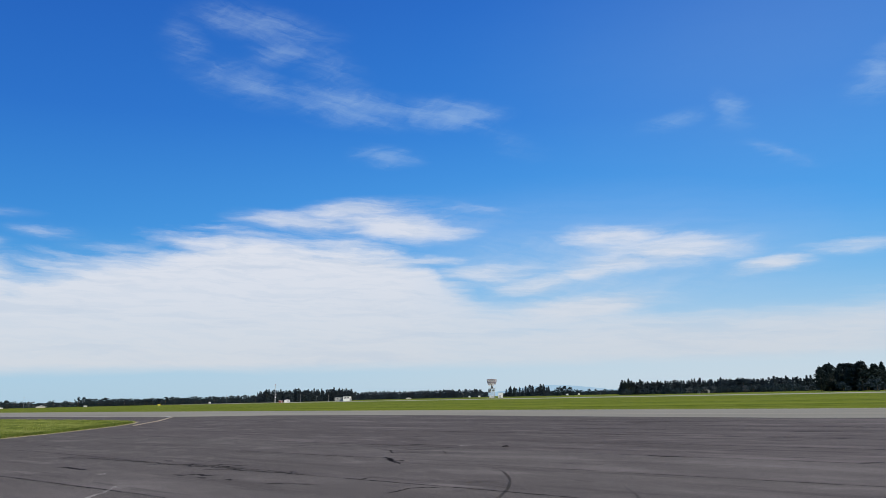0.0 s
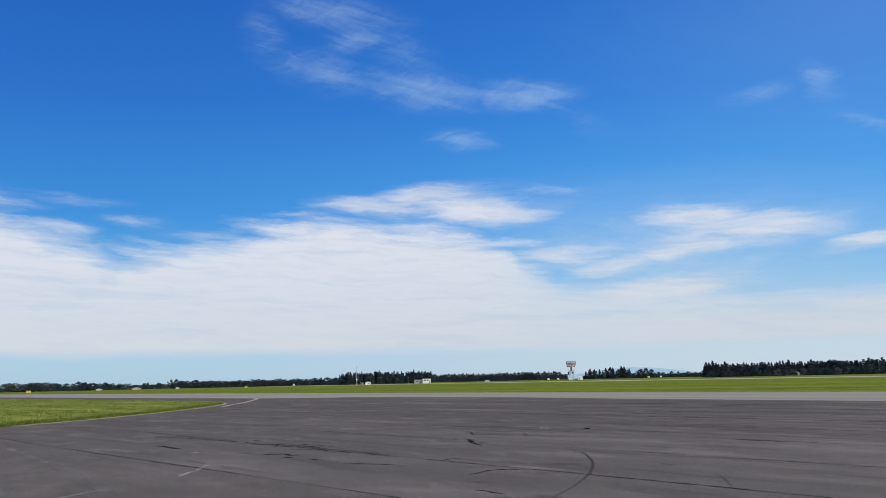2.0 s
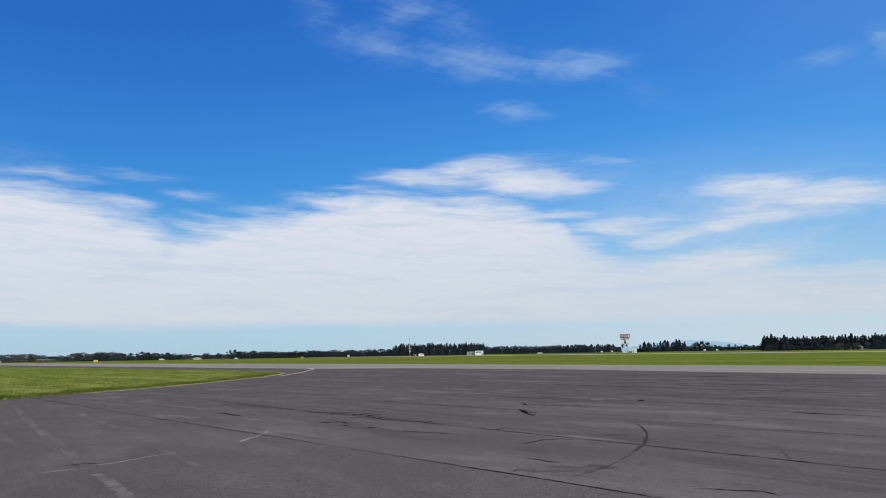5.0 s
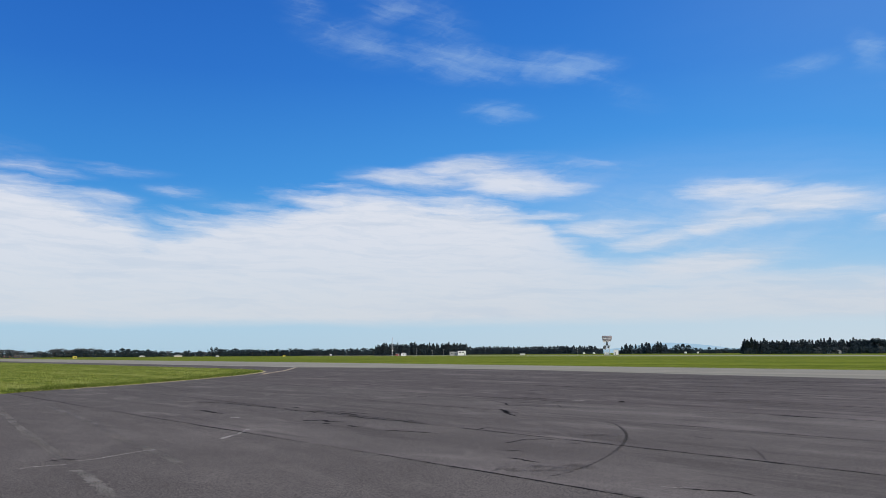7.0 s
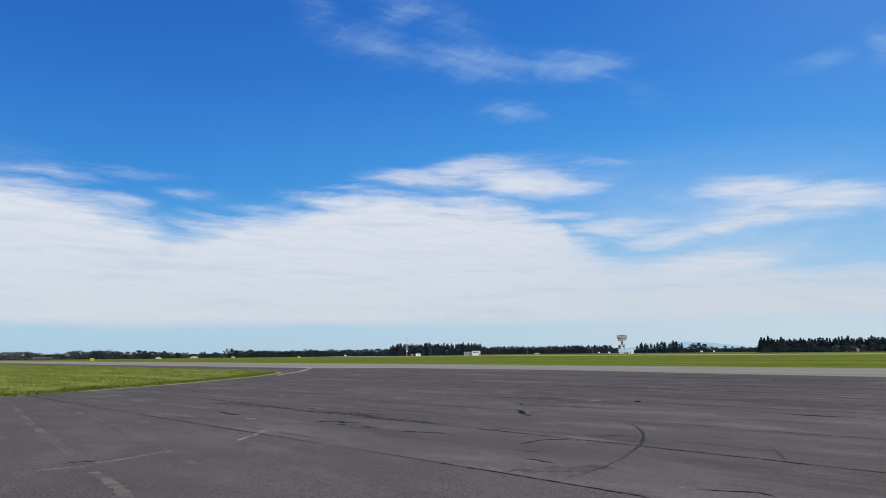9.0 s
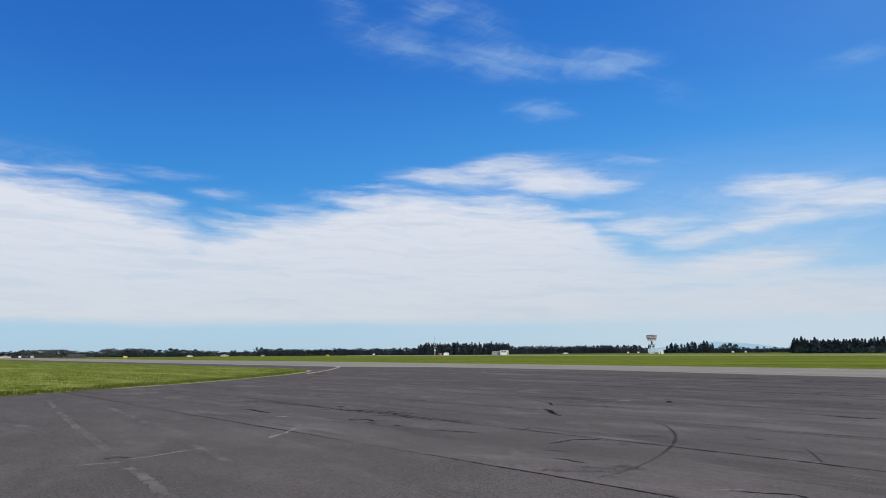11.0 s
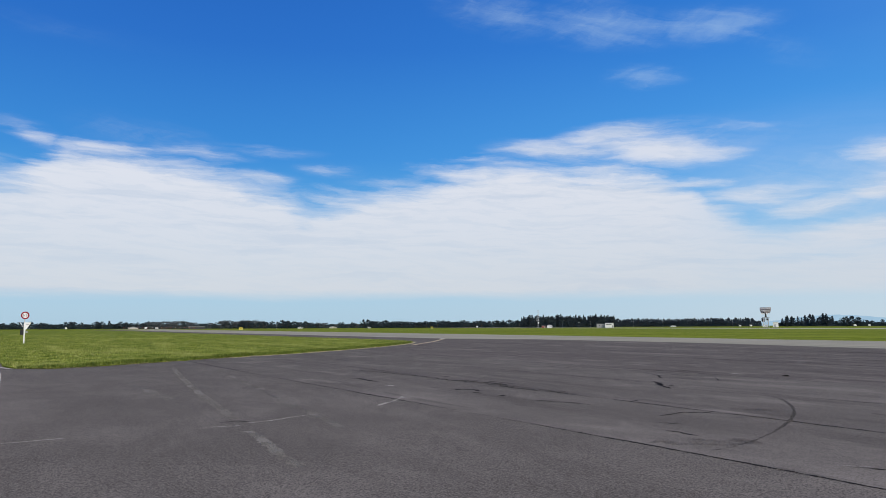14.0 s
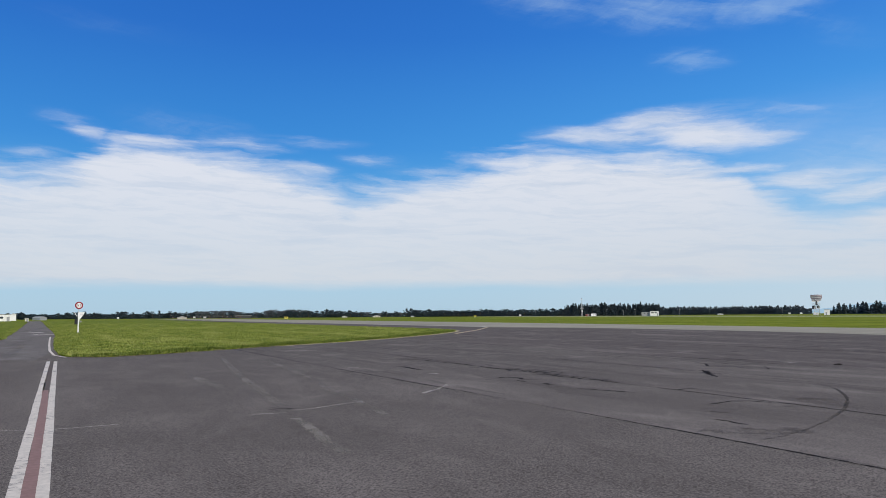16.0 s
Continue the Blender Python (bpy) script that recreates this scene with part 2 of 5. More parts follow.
def asphalt(tone, warm, speck, streak, stain=0.0, stain_from=-4.0, stain_to=24.0):
    def shade(k):
        return [tone * k * w for w in warm]

    def build(g, co):
        lane = g.mapping(co, rot=(0, 0, -LANE))
        own = g.node("ShaderNodeObjectInfo").outputs["Random"]
        patch = g.noise(co, 0.16, 4.0).outputs["Fac"]
        cloud = g.noise(g.mapping(lane, (4.0, 1.0, 0.0), scale=(0.35, 0.8, 1.0)), 1.0, 4.0, 0.6, 0.6).outputs["Fac"]
        mottle = g.noise(co, 0.9, 5.0, 0.62).outputs["Fac"]
        drawn = g.noise(g.mapping(lane, scale=(0.035, 0.42, 1.0)), 1.0, 5.0, 0.62).outputs["Fac"]
        swath = g.noise(g.mapping(lane, (9.0, 5.0, 0.0), scale=(0.05, 0.20, 1.0)), 1.0, 5.0, 0.68).outputs["Fac"]
        hair = g.noise(g.mapping(lane, (7.0, 3.0, 0.0), scale=(0.13, 1.1, 1.0)), 1.0, 5.0, 0.66).outputs["Fac"]
        scuff = g.noise(g.mapping(g.mapping(lane, rot=(0, 0, 0.5)), (2.0, 8.0, 0.0), scale=(0.3, 1.2, 1.0)), 1.0, 5.0, 0.65).outputs["Fac"]
        blot = g.noise(co, 3.4, 4.0, 0.65).outputs["Fac"]
        chips = g.noise(co, 60.0, 2.0, 0.7).outputs["Fac"]
        pits = g.noise(co, 38.0, 3.0, 0.72).outputs["Fac"]
        c = g.mix(g.smooth(patch, 0.3, 0.7), shade(0.80), shade(1.22))
        c = g.mix(g.math("MULTIPLY", own, 0.4), c, shade(0.88))
        along = g.node("ShaderNodeSeparateXYZ", (lane,)).outputs[0]
        wide = g.noise(co, 0.05, 3.0).outputs["Fac"]
        c = g.mix(g.smooth(g.math("ADD", along, g.math("MULTIPLY", g.math("SUBTRACT", wide, 0.5), 40.0)), stain_from, stain_to, 0.0, stain), c, shade(0.56))
        c = g.mix(g.smooth(cloud, 0.38, 0.54, 0.48, 0.0), c, shade(0.66))
        c = g.mix(g.smooth(cloud, 0.51, 0.66, 0.0, 0.46), c, shade(1.42))
        c = g.mix(g.smooth(drawn, 0.45, 0.64, 0.0, streak), c, shade(0.55))
        c = g.mix(g.smooth(swath, 0.36, 0.47, streak * 0.75, 0.0), c, shade(0.46))
        c = g.mix(g.smooth(swath, 0.55, 0.66, 0.0, streak * 0.55), c, shade(1.35))
        c = g.mix(g.smooth(mottle, 0.50, 0.70, 0.0, 0.34), c, shade(0.66))
        c = g.mix(g.smooth(hair, 0.54, 0.62, 0.0, streak * 1.1), c, shade(0.38))
        c = g.mix(g.smooth(scuff, 0.56, 0.70, 0.0, 0.30), c, shade(1.5))
        c = g.mix(g.smooth(blot, 0.50, 0.68, 0.0, 0.22), c, shade(0.66))
        c = g.mix(g.smooth(chips, 0.42, 0.64, 0.0, speck), c, shade(2.1))
        c = g.mix(g.smooth(pits, 0.49, 0.60, 0.0, speck * 1.35), c, shade(0.34))
        h = g.math("ADD", g.math("MULTIPLY", chips, 0.5), pits)
        return c, h, 0.0025
    return build


M_OLD = surface("old_asphalt", asphalt(0.148, (1.11, 0.965, 0.87), 0.36, 0.52, 0.75, 2.0, 26.0), 1.0, 0.03)
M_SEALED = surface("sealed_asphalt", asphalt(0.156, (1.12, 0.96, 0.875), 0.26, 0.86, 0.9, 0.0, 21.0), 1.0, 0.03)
M_ROAD = surface("road_asphalt", asphalt(0.160, (1.08, 0.97, 0.89), 0.36, 0.25), 1.0, 0.03)
M_NEW = surface("coarse_asphalt", asphalt(0.126, (1.11, 0.962, 0.865), 0.56, 0.14), 1.0, 0.03)


def concrete_look(g, co):
    lane = g.mapping(co, rot=(0, 0, -LANE))
    drawn = g.noise(g.mapping(lane, scale=(0.02, 0.5, 1.0)), 1.0, 4.0).outputs["Fac"]
    grain = g.noise(co, 6.0, 4.0).outputs["Fac"]
    c = g.mix(g.smooth(drawn, 0.3, 0.7), (0.27, 0.250, 0.200), (0.385, 0.355, 0.285))
    return g.mix(g.smooth(grain, 0.35, 0.7, 0.0, 0.4), c, (0.22, 0.20, 0.165)), grain, 0.004


def runway_look(g, co):
    grain = g.noise(co, 0.05, 4.0).outputs["Fac"]
    return g.mix(g.smooth(grain, 0.3, 0.7), (0.36, 0.34, 0.29), (0.46, 0.44, 0.39)), None, 0


def turf_look(g, co):
    lane = g.mapping(co, rot=(0, 0, -LANE))
    drawn = g.noise(g.mapping(lane, scale=(0.012, 0.14, 1.0)), 1.0, 4.0).outputs["Fac"]
    patch = g.noise(co, 0.35, 5.0, 0.6).outputs["Fac"]
    grain = g.noise(co, 9.0, 4.0, 0.7).outputs["Fac"]
    c = g.mix(g.smooth(drawn, 0.35, 0.65), (0.085, 0.120, 0.010), (0.205, 0.240, 0.022))
    mown = g.noise(g.mapping(lane, (4.0, 2.0, 0.0), scale=(0.006, 0.05, 1.0)), 1.0, 3.0).outputs["Fac"]
    c = g.mix(g.smooth(mown, 0.47, 0.60, 0.0, 0.55), c, (0.120, 0.150, 0.012))
    c = g.mix(g.smooth(patch, 0.38, 0.68, 0.0, 0.6), c, (0.265, 0.285, 0.05))
    c = g.mix(g.smooth(grain, 0.45, 0.7, 0.0, 0.75), c, (0.085, 0.115, 0.010))
    return c, grain, 0.05


def blade_look(g, co):
    pick = g.node("ShaderNodeNewGeometry").outputs["Random Per Island"]
    lane = g.mapping(co, rot=(0, 0, -LANE))
    patch = g.noise(co, 0.8, 6.0, 0.7).outputs["Fac"]
    band = g.noise(g.mapping(lane, scale=(0.05, 0.35, 1.0)), 1.0, 4.0).outputs["Fac"]
    c = g.ramp(pick, ((0.0, (0.085, 0.120, 0.018)), (0.40, (0.185, 0.228, 0.036)), (0.75, (0.265, 0.305, 0.056)), (0.95, (0.33, 0.345, 0.10)), (1.0, (0.42, 0.39, 0.20))))
    c = g.mix(g.smooth(patch, 0.46, 0.60, 0.0, 0.9), c, (0.080, 0.118, 0.012))
    return g.mix(g.smooth(band, 0.50, 0.68, 0.0, 0.5), c, (0.34, 0.35, 0.11)), None, 0


def straw_look(g, co):
    pick = g.node("ShaderNodeNewGeometry").outputs["Random Per Island"]
    return g.ramp(pick, ((0.0, (0.12, 0.17, 0.03)), (0.4, (0.27, 0.27, 0.11)), (1.0, (0.46, 0.40, 0.24)))), None, 0


def leaf_look(dark, mid, light):
    def build(g, co):
        pick = g.node("ShaderNodeNewGeometry").outputs["Random Per Island"]
        tree = g.node("ShaderNodeObjectInfo").outputs["Random"]
        c = g.ramp(pick, ((0.0, dark), (0.6, mid), (1.0, light)))
        return g.mix(g.math("MULTIPLY", tree, 0.45), c, [v * 0.6 for v in dark]), None, 0
    return build


def painted(colour, bare, wear, rough_scale=14.0):
    """Paint that is worn through to what lies below."""
    def build(g, co):
        lane = g.mapping(co, rot=(0, 0, -LANE))
        cross = g.noise(g.mapping(lane, scale=(11.0, 9.0, 1.0)), 1.0, 5.0, 0.75).outputs["Fac"]
        big = g.noise(co, 1.3, 4.0, 0.6).outputs["Fac"]
        soft = g.noise(co, rough_scale, 3.0).outputs["Fac"]
        worn = g.math("ADD", g.math("MULTIPLY", cross, 0.6), g.math("MULTIPLY", big, 0.4))
        c = g.mix(g.smooth(soft, 0.3, 0.7), [v * 0.82 for v in colour], colour)
        return g.mix(g.smooth(worn, wear, wear + 0.09), c, bare), soft, 0.002
    return build


def plain(colour, vary=0.15, scale=3.0):
    def build(g, co):
        a = g.noise(co, scale, 4.0).outputs["Fac"]
        return g.mix(g.smooth(a, 0.3, 0.7), [v * (1 - vary) for v in colour], [min(v * (1 + vary), 0.95) for v in colour]), None, 0
    return build


def worn_mark(name, colour, keep, coarse=2.2, fine=22.0):
    """A mark on the paving that has flaked away in places and lets the paving show through."""
    m = bpy.data.materials.new(name)
    m.use_nodes = True
    g = Graph(m.node_tree)
    co = g.node("ShaderNodeTexCoord").outputs["Object"]
    a = g.noise(co, coarse, 4.0, 0.65).outputs["Fac"]
    b = g.noise(co, fine, 4.0, 0.7).outputs["Fac"]
    left = g.smooth(g.math("ADD", g.math("MULTIPLY", a, 0.35), g.math("MULTIPLY", b, 0.65)), keep, keep + 0.03, 1.0, 0.0)
    c = g.mix(g.smooth(b, 0.35, 0.65), [v * 0.8 for v in colour], [v * 1.12 for v in colour])
    skin = g.node("ShaderNodeBsdfPrincipled", {"Base Color": c, "Roughness": 0.95, "Specular IOR Level": 0.05})
    bare = g.node("ShaderNodeBsdfTransparent")
    g.node("ShaderNodeOutputMaterial", (g.node("ShaderNodeMixShader", (left, bare.outputs[0], skin.outputs[0])).outputs[0],))
    return m


M_CONCRETE = surface("pale_concrete", concrete_look, 1.0, 0.03)
M_RUNWAY = surface("runway_surface", runway_look, 1.0, 0.03)
def lawn_look(g, co):
    patch = g.noise(co, 0.7, 6.0, 0.7).outputs["Fac"]
    grain = g.noise(co, 7.0, 5.0, 0.75).outputs["Fac"]
    lane = g.mapping(co, rot=(0, 0, -LANE))
    band = g.noise(g.mapping(lane, scale=(0.05, 0.35, 1.0)), 1.0, 4.0).outputs["Fac"]
    c = g.mix(g.smooth(patch, 0.42, 0.64), (0.200, 0.238, 0.036), (0.080, 0.110, 0.014))
    c = g.mix(g.smooth(band, 0.48, 0.68, 0.0, 0.5), c, (0.27, 0.285, 0.07))
    return g.mix(g.smooth(grain, 0.46, 0.62, 0.0, 0.7), c, (0.062, 0.088, 0.010)), grain, 0.06


M_LAWN = surface("lawn_turf", lawn_look, 1.0, 0.02)
M_TURF = surface("turf", turf_look, 1.0, 0.02)
M_BLADE = surface("grass_blade", blade_look, 0.7, 0.2)
# Darker blade colours that hold the shade among the lawn's edge tufts.
M_SHADED_TUFT = surface("shaded_grass_tuft", lambda g, co: (g.ramp(g.node("ShaderNodeNewGeometry").outputs["Random Per Island"], ((0.0, (0.045, 0.070, 0.012)), (0.6, (0.10, 0.14, 0.024)), (1.0, (0.24, 0.27, 0.06)))), None, 0), 0.8, 0.1)
M_STRAW = surface("dry_grass_blade", straw_look, 0.8, 0.2)
# Needle and leaf colours include distance haze, most of all the far conifers.
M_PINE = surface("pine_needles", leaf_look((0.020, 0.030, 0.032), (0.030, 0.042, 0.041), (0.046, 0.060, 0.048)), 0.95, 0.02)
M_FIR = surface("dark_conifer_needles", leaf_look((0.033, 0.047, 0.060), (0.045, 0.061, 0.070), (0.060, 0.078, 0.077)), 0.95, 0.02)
M_HAZED_FIR = surface("hazed_conifer_needles", leaf_look((0.040, 0.056, 0.076), (0.052, 0.070, 0.088), (0.068, 0.088, 0.098)), 0.95, 0.02)
M_LEAF = surface("broad_leaves", leaf_look((0.030, 0.046, 0.058), (0.042, 0.060, 0.070), (0.060, 0.082, 0.080)), 0.95, 0.02)
M_GREY_LEAF = surface("greyish_bare_twigs", leaf_look((0.085, 0.100, 0.112), (0.115, 0.130, 0.138), (0.155, 0.168, 0.168)), 0.9, 0.05)
M_BARK = surface("bark", plain((0.09, 0.075, 0.06), 0.3, 8.0), 0.95, 0.1)
M_WHITE_LINE = surface("worn_white_line", painted((0.68, 0.61, 0.52), (0.25, 0.225, 0.20), 0.525), 0.8, 0.2)
M_RED_LINE = surface("worn_red_line", painted((0.285, 0.172, 0.150), (0.19, 0.145, 0.128), 0.56), 0.85, 0.2)
M_GHOST = worn_mark("faded_line", (0.248, 0.221, 0.193), 0.488, 0.8, 46.0)
M_FAINT = worn_mark("fainter_line", (0.235, 0.21, 0.185), 0.470, 0.6, 46.0)
M_CHALK = worn_mark("chalky_scrape", (0.37, 0.337, 0.297), 0.512, 4.0, 34.0)
M_YELLOW_LINE = surface("faded_yellow_line", painted((0.58, 0.45, 0.28), (0.25, 0.21, 0.16), 0.60), 0.85, 0.2)
M_PALE_LINE = surface("pale_edge_line", painted((0.50, 0.46, 0.40), (0.20, 0.185, 0.165), 0.60), 0.85, 0.2)
M_TAR = surface("tar_crack", plain((0.024, 0.021, 0.019), 0.4, 9.0), 0.95, 0.05)
M_CRACK = worn_mark("open_crack", (0.022, 0.019, 0.018), 0.575, 1.1, 12.0)
M_JOINT = worn_mark("paving_joint", (0.030, 0.026, 0.024), 0.570, 0.5, 9.0)
M_THATCH = surface("dead_grass_thatch", plain((0.42, 0.36, 0.21), 0.35, 6.0), 1.0, 0.03)
M_PINKISH = surface("almost_bare_red_line", painted((0.135, 0.108, 0.096), (0.118, 0.104, 0.094), 0.50), 0.95, 0.05)
M_EDGE_BROWN = surface("dark_brown_edge", plain((0.075, 0.062, 0.040), 0.4, 5.0), 1.0, 0.03)
M_RUBBER = worn_mark("tyre_rubber_mark", (0.075, 0.066, 0.059), 0.492, 5.0, 40.0)
M_SMEAR = worn_mark("dark_smear", (0.090, 0.079, 0.071), 0.450, 1.2, 46.0)
M_WHITE = surface("white_paint", plain((0.74, 0.74, 0.71), 0.08, 2.0), 0.6, 0.4)
M_CREAM = surface("cream_paint", plain((0.62, 0.58, 0.46), 0.1, 2.0), 0.7, 0.3)
M_GREY = surface("grey_cladding", plain((0.30, 0.31, 0.31), 0.15, 2.0), 0.7, 0.3)
M_ROOF = surface("grey_roof_sheet", plain((0.36, 0.36, 0.36), 0.15, 1.0), 0.6, 0.4)
M_DARK = surface("dark_metal", plain((0.035, 0.037, 0.04), 0.3, 4.0), 0.6, 0.4)
M_STEEL = surface("galvanised_steel", plain((0.50, 0.51, 0.50), 0.2, 6.0), 0.5, 0.5, 0.15)
M_RED = surface("red_paint", plain((0.23, 0.012, 0.022), 0.12, 5.0), 0.5, 0.4)
M_ORANGE = surface("orange_red_paint", plain((0.26, 0.07, 0.05), 0.15, 4.0), 0.6, 0.3)
M_YELLOW = surface("yellow_paint", plain((0.58, 0.49, 0.07), 0.08, 4.0), 0.55, 0.4)
M_PINK = surface("faded_red_mesh", plain((0.40, 0.34, 0.35), 0.25, 3.0), 0.6, 0.3)
M_BLACK = surface("black_paint", plain((0.015, 0.015, 0.016), 0.2, 5.0), 0.5, 0.4)
M_GLASS = surface("dark_window_glass", plain((0.03, 0.04, 0.05), 0.1, 1.0), 0.08, 0.5)
M_TYRE = surface("tyre", plain((0.02, 0.02, 0.02), 0.2, 9.0), 0.85, 0.2)


def hill_material():
    """A hazy backdrop that gives the air's own light."""
    m = bpy.data.materials.new("hazy_hill")
    m.use_nodes = True
    g = Graph(m.node_tree)
    co = g.node("ShaderNodeTexCoord").outputs["Object"]
    a = g.noise(co, 0.01, 5.0).outputs["Fac"]
    c = g.mix(g.smooth(a, 0.3, 0.7), (0.34, 0.52, 0.68), (0.38, 0.56, 0.72))
    g.node("ShaderNodeOutputMaterial", (g.node("ShaderNodeEmission", (c, 1.0)).outputs[0],))
    return m


M_HILL = hill_material()


# ---- mesh helpers ----
def link_mesh(name, verts, faces, material, parent=None, label="", smooth=False):
    me = bpy.data.meshes.new(name)
    me.from_pydata([tuple(v) for v in verts], [], [tuple(f) for f in faces])
    me.materials.append(material)
    if smooth:
        me.polygons.foreach_set("use_smooth", [True] * len(me.polygons))
    me.update()
    ob = new(name, me)
    ob.parent = parent
    if label:
        tagged(ob, label)
    return ob


def part(name, bm, material, parent, label=""):
    me = bpy.data.meshes.new(name)
    bm.to_mesh(me)
    bm.free()
    me.materials.append(material)
    ob = new(name, me)
    ob.parent = parent
    if label:
        tagged(ob, label)
    return ob


def base(name, m, label, category, group=""):
    ob = new(name)
    ob.matrix_world = m
    ob.empty_display_size = 0.3
    return tagged(ob, label, category, group)


def box(sx, sy, sz, x=0.0, y=0.0, z=0.0, bevel=0.02):
    """A bevelled block whose bottom centre is at x, y, z."""
    bm = bmesh.new()
    bmesh.ops.create_cube(bm, size=1, matrix=Matrix.Translation((x, y, z + sz / 2)) @ Matrix.Diagonal((sx, sy, sz, 1)))
    if bevel:
        bmesh.ops.bevel(bm, geom=bm.edges[:], offset=bevel, segments=1, affect="EDGES")
    return bm


def rod(a, b, r0, r1=None, sides=8):
    """A round bar from a to b."""
    a, b = Vector(a), Vector(b)
    bm = bmesh.new()
    m = Matrix.Translation((a + b) / 2) @ (b - a).to_track_quat("Z", "Y").to_matrix().to_4x4()
    bmesh.ops.create_cone(bm, cap_ends=True, segments=sides, radius1=r0, radius2=r0 if r1 is None else r1, depth=(b - a).length, matrix=m)
    return bm


def merge(*parts):
    out = bmesh.new()
    for one in parts:
        me = bpy.data.meshes.new("tmp")
        one.to_mesh(me)
        one.free()
        out.from_mesh(me)
        bpy.data.meshes.remove(me)
    return out


def bearing(az, r, z=0.0):
    return Vector((r * math.sin(radians(az)), r * math.cos(radians(az)), z))


def facing(az, r, z=0.0, turn=0.0):
    """A pose at a bearing whose own -y side looks back at the apron."""
    p = bearing(az, r, z)
    return pose(p.x, p.y, p.z, 0, 0, -az + turn)


def ribbon(name, points, width, z, material, label, seed=0, jag=0.0, uneven=0.3, step=0.35):
    """A flat band, uneven in width, along a line on the ground."""
    rng = random.Random(seed)
    line = []
    for (x0, y0), (x1, y1) in zip(points, points[1:]):
        n = max(1, int(math.hypot(x1 - x0, y1 - y0) / step))
        line += [Vector((x0 + (x1 - x0) * i / n, y0 + (y1 - y0) * i / n, z)) for i in range(n)]
    line.append(Vector((*points[-1], z)))
    off = 0.0
    verts, faces = [], []
    for i, p in enumerate(line):
        d = (line[min(i + 1, len(line) - 1)] - line[max(i - 1, 0)]).normalized()
        s = Vector((d.y, -d.x, 0))
        off = off * 0.75 + rng.uniform(-jag, jag)
        w = width * 0.5 * (1 + rng.uniform(-uneven, uneven))
        verts += [p + s * (off - w), p + s * (off + w)]
        if i:
            faces.append((2 * i - 2, 2 * i - 1, 2 * i + 1, 2 * i))
    return tagged(link_mesh(name, verts, faces, material), label, kind="structure")


def slab(name, outline, z0, z1, material, label, kind="structure"):
    """A flat plate with an upright rim."""
    n = len(outline)
    verts = [(x, y, z1) for x, y in outline] + [(x, y, z0) for x, y in outline]
    faces = [tuple(range(n))] + [(i, i + n, (i + 1) % n + n, (i + 1) % n) for i in range(n)]
    ob = link_mesh(name, verts, faces, material)
    bm = bmesh.new()
    bm.from_mesh(ob.data)
    bmesh.ops.recalc_face_normals(bm, faces=bm.faces)
    bmesh.ops.triangulate(bm, faces=[f for f in bm.faces if len(f.verts) > 4])
    bm.to_mesh(ob.data)
    bm.free()
    return tagged(ob, label, kind=kind)


# ---- ground ----
def lane_line(c, t):
    """A point on the paving line y = c - 0.96 x, t metres along from x = 0."""
    p = Vector((0, c, 0)) + ALONG * t
    return (p.x, p.y)


def ground_disc():
    verts, faces = [(0, 0, 0)], []
    rings, n = (40, 120, 300, 700, 1500, 3000, 4900), 64
    for r in rings:
        verts += [(r * math.cos(2 * math.pi * i / n), r * math.sin(2 * math.pi * i / n), 0) for i in range(n)]
    for i in range(n):
        faces.append((0, 1 + i, 1 + (i + 1) % n))
        for k in range(len(rings) - 1):
            a, b = 1 + k * n, 1 + (k + 1) * n
            faces.append((a + i, b + i, b + (i + 1) % n, a + (i + 1) % n))
    return tagged(link_mesh("ground", verts, faces, M_TURF), "flat mown green airfield turf reaching the horizon", "ground", kind="structure")


ground_disc()
# paved apron: coarse newer paving near by, older lanes beyond the seam
SEAM = [lane_line(9.9, -90), lane_line(9.7, -12), lane_line(9.55, 0), lane_line(9.35, 6), lane_line(8.75, 18), lane_line(8.1, 38), lane_line(7.8, 70)]
slab("apron_near", SEAM + [lane_line(-40, 70), lane_line(-120, 20), lane_line(-120, -90)], -0.02, 0.02, M_NEW, "coarse grey asphalt apron with worn paint")
JOINTS = (14.55, 19.95, 25.7, 31.4, 37.5, 43.2, 49.0, 54.8, 64.5, 76.0)
slab("apron_lane", SEAM[::-1] + [lane_line(JOINTS[0], -90), lane_line(JOINTS[0], 70)], -0.02, 0.02, M_OLD, "old dark asphalt lane with cracks")
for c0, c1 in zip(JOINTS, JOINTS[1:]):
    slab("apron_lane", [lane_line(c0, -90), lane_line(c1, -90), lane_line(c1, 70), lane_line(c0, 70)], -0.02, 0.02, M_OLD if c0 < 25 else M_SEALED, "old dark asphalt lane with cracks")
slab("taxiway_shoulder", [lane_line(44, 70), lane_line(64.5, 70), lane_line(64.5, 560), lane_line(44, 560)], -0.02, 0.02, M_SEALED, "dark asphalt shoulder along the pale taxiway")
slab("service_road", [(-40.0, 20.0), (-24.0, 20.5), (-36.5, 33.2), (-55.0, 50.0), (-72.3, 65.0), (-124.0, 109.5), (-222.5, 194.0), (-345.0, 299.0), (-352.0, 292.0), (-233.5, 196.0), (-131.5, 109.0), (-78.5, 64.0), (-49.3, 38.6), (-60.0, 20.0)],
     -0.02, 0.024, M_ROAD, "narrow grey asphalt service road between lawns")
slab("taxiway", [(95, -30), (120, -35), (31.7, 61), (-15, 113), (-53, 154), (-255, 362), (-480, 600), (-480, 535), (-142, 199), (-31, 93.0), (-20.0, 89.5), (-11.5, 82.0), (-0.7, 71.5), (7.4, 59.8), (13.8, 51.6), (18.8, 45.0), (27.0, 38.0)], -0.02, 0.03, M_CONCRETE, "pale concrete taxiway strip beside the dark apron")
